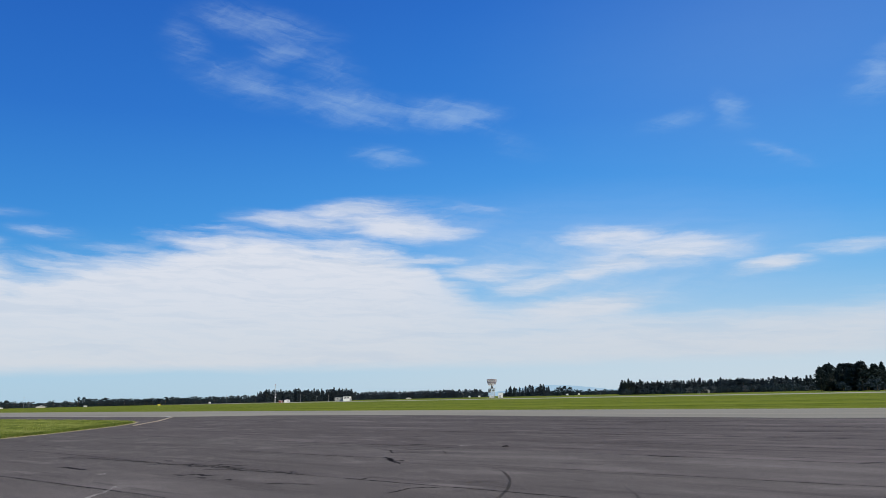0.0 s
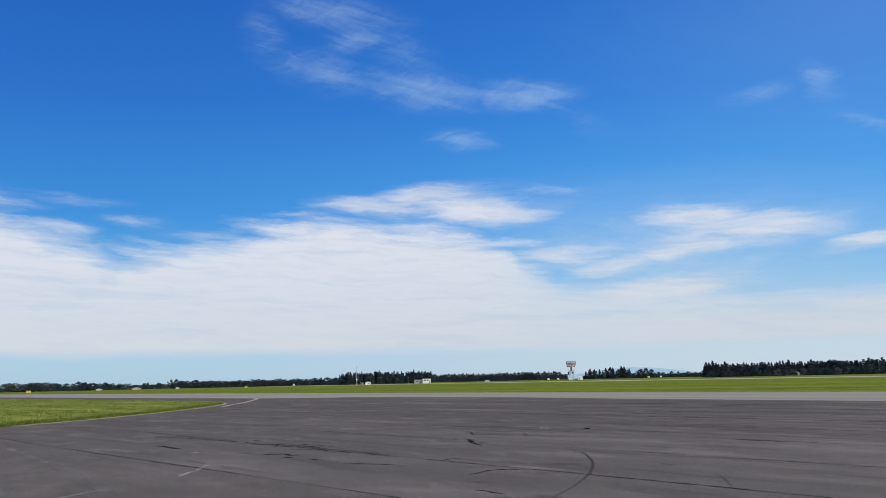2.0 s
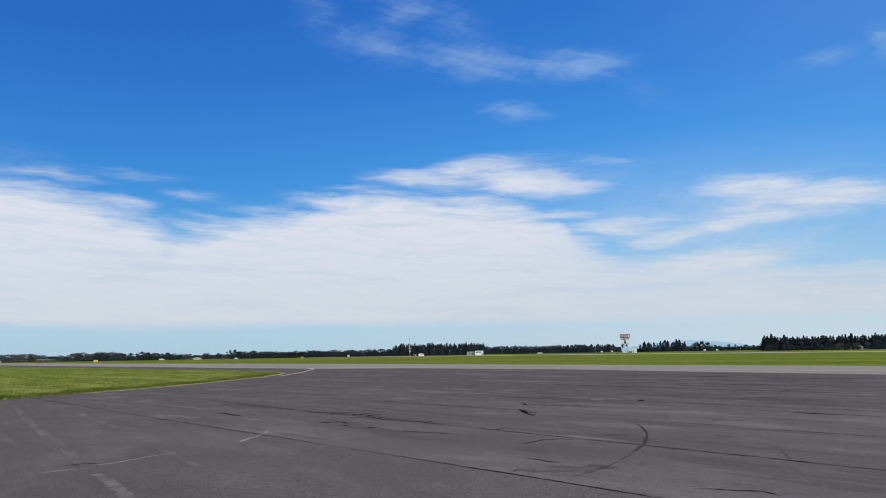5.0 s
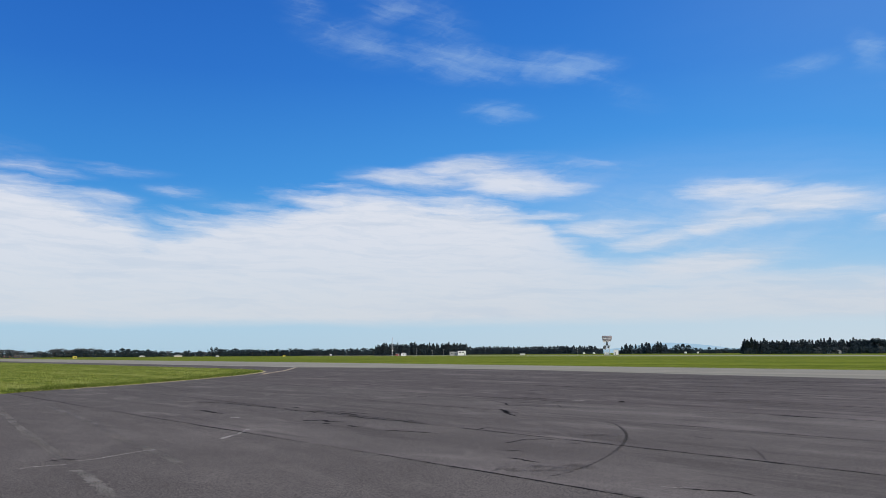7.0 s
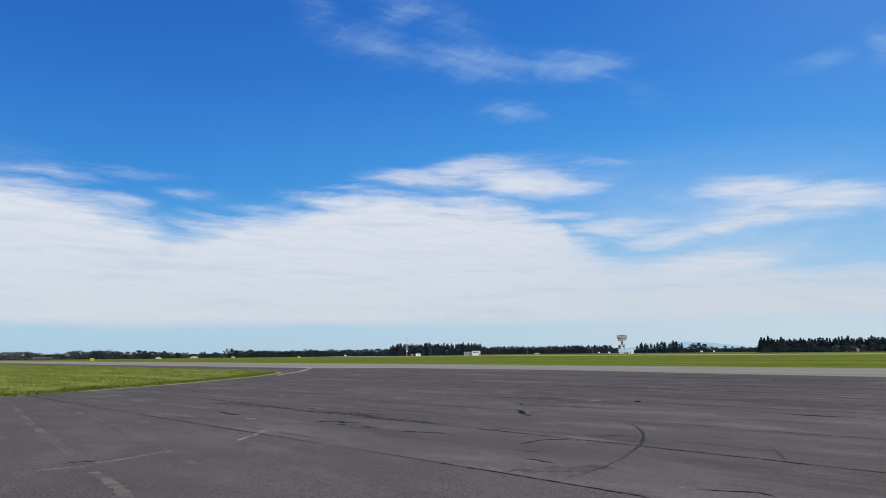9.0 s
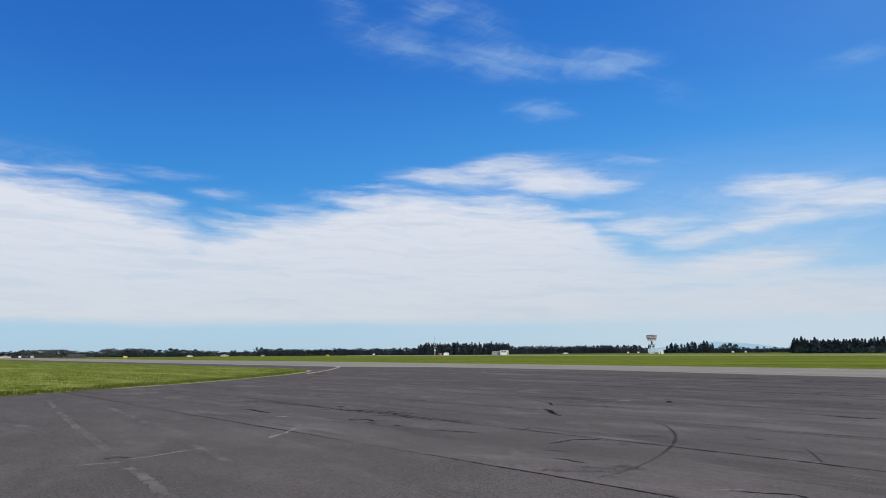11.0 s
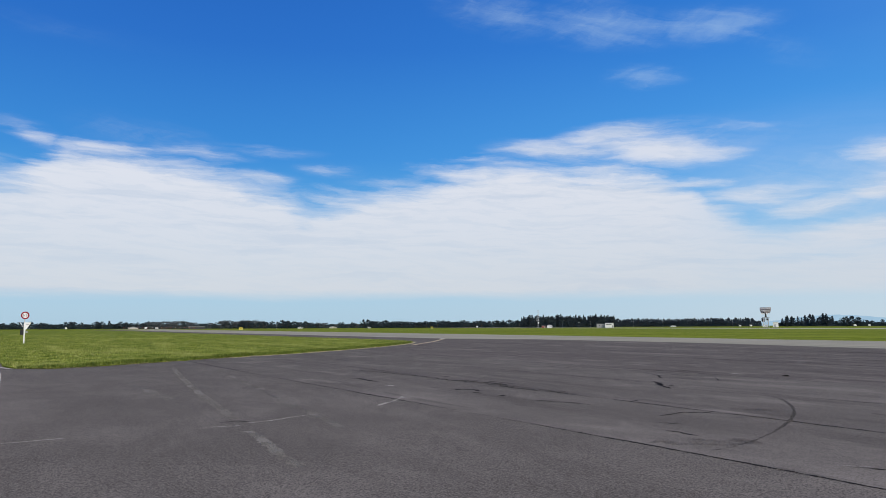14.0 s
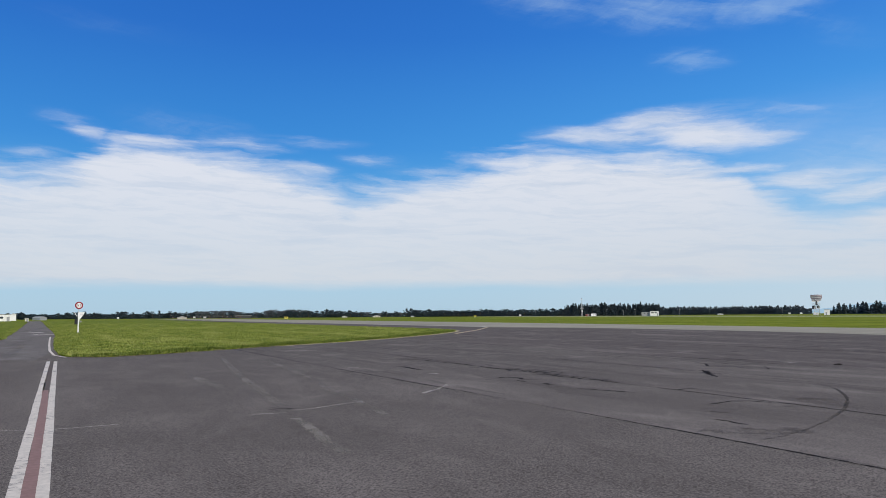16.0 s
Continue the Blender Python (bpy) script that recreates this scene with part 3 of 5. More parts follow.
slab("runway", [(260, 4), (300, 12), (60, 400), (-40, 560), (-500, 1290), (-560, 1270), (-70, 530), (0, 420)], -0.02, 0.03, M_RUNWAY, "pale grey runway far across the turf")


def jitter(outline, amount, seed, step=0.6):
    rng = random.Random(seed)
    out = []
    for (x0, y0), (x1, y1) in zip(outline, outline[1:] + outline[:1]):
        length = math.hypot(x1 - x0, y1 - y0)
        n = max(1, min(int(length / step), 110))
        for i in range(n):
            out.append((x0 + (x1 - x0) * i / n + rng.uniform(-amount, amount), y0 + (y1 - y0) * i / n + rng.uniform(-amount, amount)))
    return out


LAWN = [(-24.6, 22.7), (-23.6, 22.9), (-23.1, 24.0), (-23.0, 27.0), (-23.1, 34.0), (-22.9, 41.0), (-23.3, 48.5), (-24.6, 59.0), (-26.6, 68.0), (-28.4, 73.0), (-31.0, 77.0), (-35.5, 82.0),
        (-47.0, 93.5), (-121.0, 165.0), (-250.0, 291.0), (-330.0, 366.0), (-342.0, 296.0), (-222.0, 193.0), (-124.0, 108.5), (-72.5, 64.3), (-55.5, 49.5), (-36.2, 32.2), (-30.2, 26.9), (-26.5, 23.8)]
slab("lawn", jitter(LAWN, 0.09, 3), 0.0, 0.07, M_LAWN, "bright green mown grass island on the apron")
LAWN_SIDE = [(-52.0, 38.0), (-49.0, 39.2), (-78.2, 64.3), (-131.0, 109.3), (-233.0, 196.3), (-345.0, 290.0), (-420.0, 250.0), (-120.0, 30.0), (-70.0, 28.0)]
slab("lawn", jitter(LAWN_SIDE, 0.09, 4), 0.0, 0.07, M_LAWN, "green grass verge beside the service road")


def inside(x, y, outline):
    odd = False
    for (x0, y0), (x1, y1) in zip(outline, outline[1:] + outline[:1]):
        if (y0 > y) != (y1 > y) and x < x0 + (y - y0) * (x1 - x0) / (y1 - y0):
            odd = not odd
    return odd


def blades(name, spots, height, width, material, label, seed, z=0.065):
    """Tufts of three bent blades at every spot."""
    rng = np.random.default_rng(seed)
    n = len(spots)
    spots = np.repeat(np.asarray(spots), 3, axis=0)
    turn = rng.uniform(0, 2 * np.pi, 3 * n)
    clump = 0.5 + 0.5 * np.sin(spots[:, 0] * 2.3 + 1.7 * np.sin(spots[:, 1] * 1.1)) * np.sin(spots[:, 1] * 1.9 + 1.4 * np.sin(spots[:, 0] * 0.8))
    h = height * rng.uniform(0.45, 1.2, 3 * n) * (0.55 + 0.95 * clump)
    w = width * rng.uniform(0.6, 1.3, 3 * n)
    lean = rng.uniform(0.1, 0.8, 3 * n) * h
    spots = spots + rng.normal(0, width, (3 * n, 2))
    c, s = np.cos(turn), np.sin(turn)
    a = np.stack([spots[:, 0] - c * w, spots[:, 1] - s * w, np.full(3 * n, z)], 1)
    b = np.stack([spots[:, 0] + c * w, spots[:, 1] + s * w, np.full(3 * n, z)], 1)
    t = np.stack([spots[:, 0] - s * lean, spots[:, 1] + c * lean, z + h], 1)
    verts = np.stack([a, b, t], 1).reshape(-1, 3)
    faces = np.arange(9 * n).reshape(-1, 3)
    me = bpy.data.meshes.new(name)
    me.from_pydata(verts.tolist(), [], faces.tolist())
    me.materials.append(material)
    return tagged(new(name, me), label, kind="stuff")


def lawn_spots(count, seed, reach=70.0):
    """Points on the lawn, thickest towards the apron's edge."""
    rng = random.Random(seed)
    out = []
    while len(out) < count:
        y = 22.5 + (rng.random() ** 1.6) * reach
        x = -22.8 - (rng.random() ** 1.7) * reach * 1.07
        if inside(x, y, LAWN):
            out.append((x, y))
    return out


def edge_spots(count, seed, outline, depth):
    rng = random.Random(seed)
    sides = [(a, b, math.hypot(b[0] - a[0], b[1] - a[1])) for a, b in zip(outline, outline[1:])]
    total = sum(s[2] for s in sides)
    out = []
    for _ in range(count):
        r = rng.uniform(0, total)
        for a, b, length in sides:
            if r < length:
                break
            r -= length
        k = r / length
        nx, ny = -(b[1] - a[1]) / length, (b[0] - a[0]) / length
        o = rng.uniform(-0.05, depth) * rng.random()
        out.append((a[0] + (b[0] - a[0]) * k + nx * o, a[1] + (b[1] - a[1]) * k + ny * o))
    return out


blades("grass", lawn_spots(25000, 17, 130.0), 0.07, 0.05, M_BLADE, "short green grass blades farther across the lawn", 18)
blades("grass", lawn_spots(75000, 5), 0.06, 0.026, M_BLADE, "short green grass blades across the lawn", 6)
blades("dry_grass", edge_spots(5000, 7, LAWN[0:12], 0.22), 0.04, 0.03, M_STRAW, "straw-coloured dry grass along the paving edge", 8, 0.03)
blades("grass", edge_spots(11000, 19, LAWN[0:9], 0.9), 0.12, 0.03, M_SHADED_TUFT, "longer green grass tufts along the paving edge, darkened for the shade in them", 20, 0.05)
blades("grass", edge_spots(7000, 9, LAWN[16:] + LAWN[:1], 0.8), 0.10, 0.025, M_BLADE, "green grass tufts along the service road", 10)
blades("grass", edge_spots(5000, 11, LAWN_SIDE[0:4], 1.0), 0.10, 0.03, M_BLADE, "green grass tufts on the verge", 12)

blades("dry_grass", edge_spots(9000, 13, [(-255, 362), (-53, 154), (-15, 113), (31.7, 61), (75, 14)], 1.6), 0.05, 0.07, M_STRAW, "pale dry grass along the far side of the taxiway", 14, 0.0)

ribbon("soil_edge", LAWN[0:5], 0.20, 0.0232, M_EDGE_BROWN, "dark brown strip where paving meets grass", 15, 0.04, 0.5)
ribbon("thatch_edge", [(x + 0.12, y - 0.05) for x, y in LAWN[4:11]], 0.55, 0.0236, M_THATCH, "pale dead grass thatch at the paving edge", 16, 0.05, 0.4)

# ---- painted lines and cracks ----
Z1, Z2 = 0.0215, 0.0228
ribbon("painted_line", [(2.5, -2.86), (-6.06, 4.94), (-11.66, 9.97), (-23.15, 20.32)], 0.112, Z1, M_WHITE_LINE, "worn white painted line with flaking edges", 21, 0.002, 0.06)
ribbon("painted_line", [(2.73, -2.76), (-5.83, 5.03), (-11.42, 10.06), (-22.90, 20.39)], 0.112, Z1, M_WHITE_LINE, "worn white painted line with flaking edges", 22, 0.002, 0.06)
ribbon("painted_line", [(2.62, -2.81), (-5.94, 4.985), (-11.54, 10.02), (-14.0, 12.2)], 0.114, Z2, M_RED_LINE, "faded dull red painted band between white lines", 23, 0.002, 0.05)
ribbon("painted_line", [(-14.0, 12.2), (-23.02, 20.36)], 0.115, Z1, M_PINKISH, "almost worn away red band between white lines", 20, 0.002, 0.05)
ribbon("painted_line", [(-24.75, 22.52), (-26.6, 23.62), (-30.35, 26.72), (-36.35, 31.98), (-44.3, 39.0), (-53.0, 46.75)], 0.105, 0.0262, M_WHITE_LINE, "white painted kerb line round the lawn corner", 24, 0.003, 0.05)
ribbon("painted_line", [(-63.9, 54.2), (-61.9, 53.5)], 0.55, 0.0258, M_WHITE_LINE, "white painted dash across the service road", 38, 0.02, 0.3)
ribbon("painted_line", [(-61.1, 53.2), (-58.6, 52.3)], 0.5, 0.0258, M_WHITE_LINE, "white painted bars across the service road", 25, 0.02, 0.3)
ribbon("painted_line", [(-75.2, 63.0), (-69.9, 60.6)], 0.6, 0.0258, M_WHITE_LINE, "white painted stop bar across the service road", 26, 0.02, 0.3)
ribbon("painted_line", [(-49.0, 37.2), (-57.5, 44.4)], 0.22, 0.0258, M_WHITE_LINE, "white painted dash at the road edge", 27, 0.01, 0.1)
ribbon("painted_line", [(-23.6, 60.5), (-24.9, 66.0), (-26.9, 75.0), (-29.4, 84.0), (-31.6, 92.0)], 0.30, Z1, M_YELLOW_LINE, "faded yellow edge line beside the grass tip", 28, 0.01, 0.1)
ribbon("painted_line", [(-31.9, 92.6), (-34.2, 98.0), (-39.5, 104.0), (-60.5, 121.2), (-83.5, 143.3), (-142.0, 199.5), (-260.0, 312.0)], 0.55, 0.036, M_PALE_LINE, "pale edge line along the taxiway", 29, 0.01, 0.1)
# old lines that were ground away
GHOST = "ghost of a removed painted line"
ribbon("faded_line", [(-19.4, 24.87), (-15.6, 20.4), (-12.38, 16.63), (-9.48, 13.37), (-7.56, 11.21)], 0.17, Z1, M_GHOST, GHOST, 31, 0.02, 0.25, 0.2)
ribbon("faded_line", [(-6.6, 10.08), (-5.92, 9.37), (-5.31, 8.69), (-4.4, 7.7)], 0.15, Z1, M_GHOST, GHOST, 45, 0.02, 0.4, 0.12)
ribbon("faded_line", [(-16.43, 23.4), (-11.03, 17.42), (-8.41, 14.21), (-6.68, 12.32), (-5.54, 10.95)], 0.15, Z1, M_FAINT, GHOST, 32, 0.02, 0.35, 0.2)
ribbon("faded_line", [(-21.11, 27.99), (-20.22, 29.15), (-19.28, 30.39)], 0.22, Z1, M_GHOST, "pale rubbed strip near the lawn edge", 46, 0.03, 0.4, 0.2)
ribbon("faded_line", [(-19.43, 29.09), (-18.54, 30.42)], 0.16, Z2, M_CHALK, "pale scuff near the lawn edge", 37, 0.02, 0.4, 0.2)
ribbon("faded_line", [(-29.5, 24.0), (-33.5, 27.6), (-39.4, 33.0)], 0.5, 0.0262, M_FAINT, "pale rubbed strip along the service road", 48, 0.05, 0.4)
ribbon("faded_line", [(-15.71, 18.07), (-13.2, 15.95), (-10.97, 14.01)], 0.22, Z1, M_FAINT, GHOST, 47, 0.04, 0.4, 0.2)
ribbon("faded_line", [(-7.14, 10.93), (-6.99, 11.19), (-6.88, 11.8), (-6.67, 12.4)], 0.055, Z2, M_CHALK, "chalky pale scrape across the paving", 33, 0.012, 0.6, 0.06)
ribbon("faded_line", [(-7.46, 10.11), (-7.32, 10.34), (-7.05, 10.58)], 0.05, Z2, M_CHALK, "chalky pale scrape across the paving", 49, 0.01, 0.6, 0.06)
ribbon("faded_line", [(-9.05, 8.01), (-8.82, 8.32), (-8.59, 8.7)], 0.05, Z1, M_CHALK, "thin chalky line across the paving", 34, 0.004, 0.3, 0.06)
ribbon("faded_line", [(-10.4, 7.42), (-9.66, 7.69), (-9.33, 7.8)], 0.045, Z1, M_CHALK, "thin chalky line across the paving", 39, 0.004, 0.3, 0.06)
ribbon("faded_line", [(-6.27, 14.04), (-6.35, 14.74), (-6.36, 15.4), (-6.56, 15.98)], 0.07, Z2 + 0.001, M_CHALK, "pale scrape across the paving seam", 35, 0.03, 0.6, 0.1)
ribbon("faded_line", [(-8.13, 18.82), (-7.99, 18.96)], 0.20, Z2, M_CHALK, "small pale scuff on the paving", 36, 0.02, 0.4, 0.06)
ribbon("faded_line", [(-11.4, 20.39), (-11.04, 20.4)], 0.10, Z2, M_CHALK, "small pale scuff on the paving", 44, 0.02, 0.4, 0.06)
ribbon("faded_line", [(1.08, 9.56), (1.25, 9.53), (1.4, 9.55)], 0.035, Z2, M_CHALK, "small pale scrape on the paving", 43, 0.01, 0.5, 0.05)
ribbon("faded_line", [(0.35, 26.5), (0.72, 26.2)], 0.22, Z2, M_CHALK, "small pale scuff on the paving", 40, 0.02, 0.4, 0.08)


def crack(points, width, seed, jag=0.02, label="dark open crack in the asphalt", spurs=0.0, step=0.07):
    """A ragged crack that wanders, thins out at both ends and may throw off spurs."""
    rng = random.Random(seed)
    line = []
    width *= 1.7 if spurs or 70 < seed < 83 else 1.25
    for (x0, y0), (x1, y1) in zip(points, points[1:]):
        n = max(1, int(math.hypot(x1 - x0, y1 - y0) / step))
        line += [Vector((x0 + (x1 - x0) * i / n, y0 + (y1 - y0) * i / n, Z2)) for i in range(n)]
    line.append(Vector((*points[-1], Z2)))
    verts, faces, off, slow = [], [], 0.0, 0.0

    def strip(way, wide, wander):
        nonlocal off, slow
        first = len(verts)
        for i, p in enumerate(way):
            d = (way[min(i + 1, len(way) - 1)] - way[max(i - 1, 0)]).normalized()
            side = Vector((d.y, -d.x, 0))
            off = off * 0.7 + rng.uniform(-wander, wander)
            slow = slow * 0.93 + rng.uniform(-wander, wander) * 0.45
            k = i / max(1, len(way) - 1)
            w = wide * 0.5 * min(1.0, 0.12 + 4.0 * min(k, 1 - k)) * rng.uniform(0.25, 1.5)
            verts.extend([p + side * (off + slow - w), p + side * (off + slow + w)])
            if i:
                a = first + 2 * i
                faces.append((a - 2, a - 1, a + 1, a))

    strip(line, width, jag)
    count = int(spurs * len(line) * step)
    for _ in range(count):
        i = rng.randrange(len(line) - 1)
        d = (line[i + 1] - line[i]).normalized()
        reach = rng.uniform(0.3, 1.5)
        lean = rng.choice((-1, 1)) * rng.uniform(0.05, 0.45)
        turn = Vector((d.x - d.y * lean, d.y + d.x * lean, 0)) * rng.choice((-1, 1))
        n = max(3, int(reach / step))
        strip([line[i] + turn * reach * j / n for j in range(n + 1)], width * 0.6, jag * 1.2)
    ob = link_mesh("crack", verts, faces, M_JOINT if step > 0.1 else M_CRACK)
    return tagged(ob, label, kind="structure")


SEAM_LABEL = "dark open seam between two pavings"
crack(SEAM[1:4], 0.040, 41, 0.006, SEAM_LABEL)
crack(SEAM[3:5], 0.055, 42, 0.010, SEAM_LABEL, step=0.15)
crack(SEAM[4:6], 0.065, 62, 0.012, SEAM_LABEL, step=0.2)
for i, (c, t0, t1, w) in enumerate(((14.55, -60, -6, 0.060), (14.5, -7, 5, 0.050), (14.6, 12, 24, 0.05), (19.8, -70, 2, 0.080), (20.0, 1, 14, 0.060), (20.2, 13, 24, 0.05), (25.55, -75, -3, 0.11),
                                    (25.65, -4, 12, 0.075), (25.7, 11, 27, 0.07), (31.4, -30, -4, 0.09), (31.4, 3, 14, 0.08), (37.5, -40, 12, 0.14), (43.2, -20, 22, 0.13), (49.0, -50, -5, 0.18), (54.8, -30, 14, 0.18))):
    crack([lane_line(c, t0), lane_line(c + 0.07, (t0 + t1) / 2), lane_line(c, t1)], w, 50 + i, 0.012, "dark joint between two asphalt lanes", step=0.16)
crack([(-10.24, 21.25), (-9.89, 21.04), (-9.36, 20.43), (-8.88, 20.04)], 0.12, 71, 0.03)
crack([(-13.07, 26.03), (-8.77, 22.88), (-7.57, 21.71), (-6.28, 20.48), (-4.42, 19.07), (-3.02, 17.72)], 0.055, 72, 0.045, spurs=0.45)
crack([(-8.06, 22.88), (-7.55, 22.4)], 0.08, 73, 0.035)
crack([(-7.25, 21.28), (-6.62, 21.08), (-6.03, 20.68), (-4.87, 19.75)], 0.075, 74, 0.055, spurs=0.8)
crack([(-6.83, 21.5), (-6.14, 21.09), (-5.56, 20.69), (-4.81, 20.12)], 0.06, 75, 0.04)
crack([(-5.7, 19.56), (-5.03, 19.22), (-4.31, 18.58), (-3.67, 18.14), (-2.97, 17.44)], 0.06, 70, 0.045, spurs=0.6)
crack([(-6.26, 18.36), (-5.88, 18.06), (-5.66, 18.22), (-5.34, 17.93), (-4.96, 17.94)], 0.075, 76, 0.03)
crack([(-6.9, 18.6), (-6.3, 18.38)], 0.03, 77)
crack([(-5.39, 17.48), (-5.15, 17.21)], 0.07, 78)
crack([(-4.69, 16.96), (-4.44, 16.7), (-4.25, 16.71)], 0.06, 79)
crack([(-3.71, 16.0), (-3.4, 15.89), (-3.07, 15.68), (-2.76, 15.59), (-2.4, 15.35)], 0.055, 80, 0.02)
crack([(-1.71, 21.14), (-1.52, 21.35), (-1.34, 20.38), (-1.10, 19.8)], 0.085, 81, 0.04, spurs=0.8)
crack([(-1.72, 22.2), (-1.45, 21.15)], 0.09, 82)
crack([(-3.12, 26.44), (-2.25, 26.11), (-1.8, 24.93), (-1.56, 23.86), (-0.88, 23.61), (-0.38, 22.88), (-0.06, 22.88)], 0.05, 83, 0.03)
crack([(-0.14, 24.37), (-0.06, 22.88)], 0.04, 69, 0.03)
crack([(-1.06, 13.75), (-0.86, 14.2), (-0.67, 14.49), (-0.42, 14.59), (0.0, 14.42)], 0.065, 84)
crack([(-1.79, 16.21), (-1.63, 16.58), (-1.41, 16.71)], 0.05, 85)
crack([(-1.06, 12.88), (-0.87, 12.82), (-0.65, 12.77)], 0.035, 86)
crack([(-0.86, 11.94), (-0.64, 11.77), (-0.39, 11.44)], 0.05, 87)
crack([(2.37, 15.24), (2.61, 14.87)], 0.05, 88)
crack([(1.24, 9.49), (1.59, 9.38), (1.88, 9.34), (2.02, 9.08)], 0.045, 89, 0.012)
crack([(-7.57, 10.77), (-7.49, 10.96), (-7.39, 11.1), (-7.13, 11.05)], 0.055, 90, 0.012)
for i in range(9):
    crack([(-7.55 + 0.05 * i, 10.72 + 0.028 * i), (-7.49 + 0.05 * i, 10.84 + 0.028 * i)], 0.022, 400 + i, 0.004, "short cut across a patched crack")
crack([(5.04, 20.68), (5.48, 20.16), (5.96, 19.67)], 0.13, 91, 0.012)
crack([(2.6, 18.9), (3.6, 18.2)], 0.03, 92)
crack([(5.0, 27.0), (8.5, 23.9)], 0.045, 93)
crack([(8.0, 30.5), (13.0, 26.0)], 0.06, 94)
crack([(-4.0, 33.0), (0.5, 29.5)], 0.05, 95)
crack([(-18.0, 40.0), (-13.5, 36.5)], 0.07, 96)
crack([(-17.5, 34.0), (-14.8, 31.2)], 0.08, 97)
crack([(1.6, 8.2), (2.4, 7.7), (3.3, 7.5)], 0.025, 98)


short_rng = random.Random(5)
for i in range(70):
    c = short_rng.choice(JOINTS[2:-2]) + short_rng.gauss(0, 1.2)
    t = short_rng.uniform(-40, 34)
    q = short_rng.uniform(0.5, 2.6) * (0.5 + c / 40)
    skew = short_rng.uniform(-0.25, 0.25)
    crack([lane_line(c, t), lane_line(c + skew * q * 0.5, t + q * 0.5), lane_line(c + skew * q * 0.4, t + q)], 0.025 + 0.0022 * c, 110 + i, 0.03, "short dark crack along a paving lane")


def tyre_arc(name, pts, width, seed, label, material=M_RUBBER):
    fine = []
    n = len(pts)
    for i in range(n - 1):
        p0, p1, p2, p3 = (Vector(pts[max(0, min(n - 1, k))]) for k in (i - 1, i, i + 1, i + 2))
        for k in range(8):
            t = k / 8
            v = 0.5 * ((2 * p1) + (p2 - p0) * t + (2 * p0 - 5 * p1 + 4 * p2 - p3) * t * t + (3 * p1 - p0 - 3 * p2 + p3) * t ** 3)
            fine.append((v.x, v.y))
    fine.append(pts[-1])
    ribbon(name, fine, width, Z1, material, label, seed, 0.004, 0.3, 0.1)


tyre_arc("tyre_mark", [(0.98, 18.15), (1.12, 17.6), (1.19, 16.24), (1.12, 14.97), (0.94, 13.64), (0.68, 12.45)], 0.062, 101, "curved dark tyre mark on the asphalt")
DASHED = ((0.66, 12.36), (0.57, 12.04), (0.47, 11.70), (0.37, 11.40), (0.24, 11.05), (0.10, 10.70), (-0.06, 10.42), (-0.24, 10.16))
for i, (p, q) in enumerate(zip(DASHED, DASHED[1:])):
    ribbon("tyre_mark", [p, (p[0] * 0.3 + q[0] * 0.7, p[1] * 0.3 + q[1] * 0.7)], 0.045, Z1, M_RUBBER, "broken end of a curved tyre mark", 420 + i, 0.004, 0.3, 0.06)
tyre_arc("tyre_mark", [(2.97, 15.08), (3.01, 14.19), (2.96, 13.03), (2.84, 12.05)], 0.04, 103, "faint short curved tyre mark", M_SMEAR)
tyre_arc("tyre_mark", [(0.34, 15.12), (0.71, 15.35), (1.06, 15.16)], 0.35, 104, "faint dark rubber smear", M_SMEAR)
tyre_arc("tyre_mark", [(0.12, 13.91), (0.45, 14.11), (0.8, 13.96)], 0.16, 105, "faint dark rubber smear", M_SMEAR)
tyre_arc("tyre_mark", [(-0.9, 11.0), (-0.2, 10.9), (0.35, 11.2)], 0.6, 106, "faint dark rubber smear inside the tyre arc", M_SMEAR)
# a lump of tar on the paving
lump = bmesh.new()
bmesh.ops.create_icosphere(lump, subdivisions=2, radius=0.10, matrix=Matrix.Translation((1.83, 25.55, 0.02)) @ Matrix.Diagonal((1.2, 0.9, 0.35, 1)))
for v in lump.verts:
    v.co += Vector((random.uniform(-1, 1), random.uniform(-1, 1), 0)) * 0.025
tagged(part("tar_lump", lump, M_TAR, None), "small dark lump of tar on the asphalt", "tar lump")


# ---- trees ----
def clumps(points, sizes, seed, droop=0.3):
    """Small bent leaf sprays, two triangles each, as one mesh."""
    rng = np.random.default_rng(seed)
    n = len(points)
    p = np.asarray(points)
    s = np.asarray(sizes)[:, None]
    u = rng.normal(size=(n, 3))
    u[:, 2] *= 0.6
    u /= np.linalg.norm(u, axis=1)[:, None]
    w = np.cross(u, rng.normal(size=(n, 3)))
    w /= np.linalg.norm(w, axis=1)[:, None]
    dip = np.array([0, 0, -1.0]) * droop
    verts = np.stack([p - u * s, p - w * s * 0.55, p + u * s + dip * s, p + w * s * 0.55], 1).reshape(-1, 3)
    k = np.arange(n)[:, None] * 4
    faces = np.concatenate([k + [0, 1, 3], k + [1, 2, 3]], 0)
    return verts.tolist(), faces.tolist()


def conifer_crown(height, radius, seed, n):
    rng = random.Random(seed)
    pts, sizes = [], []
    ring = [rng.uniform(0.65, 1.15) for _ in range(9)]
    for _ in range(n):
        h = 0.06 + 0.94 * rng.random() ** 1.25
        a = rng.uniform(0, 2 * math.pi)
        tier = 0.78 + 0.3 * math.sin(h * 38 + a * 2)
        r = radius * (1.02 - h) ** 0.75 * ring[int(a / 0.6982) % 9] * tier * math.sqrt(rng.uniform(0.15, 1))
        pts.append((r * math.cos(a), r * math.sin(a), h * height))
        sizes.append(height * rng.uniform(0.035, 0.07) * (1.15 - 0.55 * h))
    return clumps(pts, sizes, seed, 0.5)


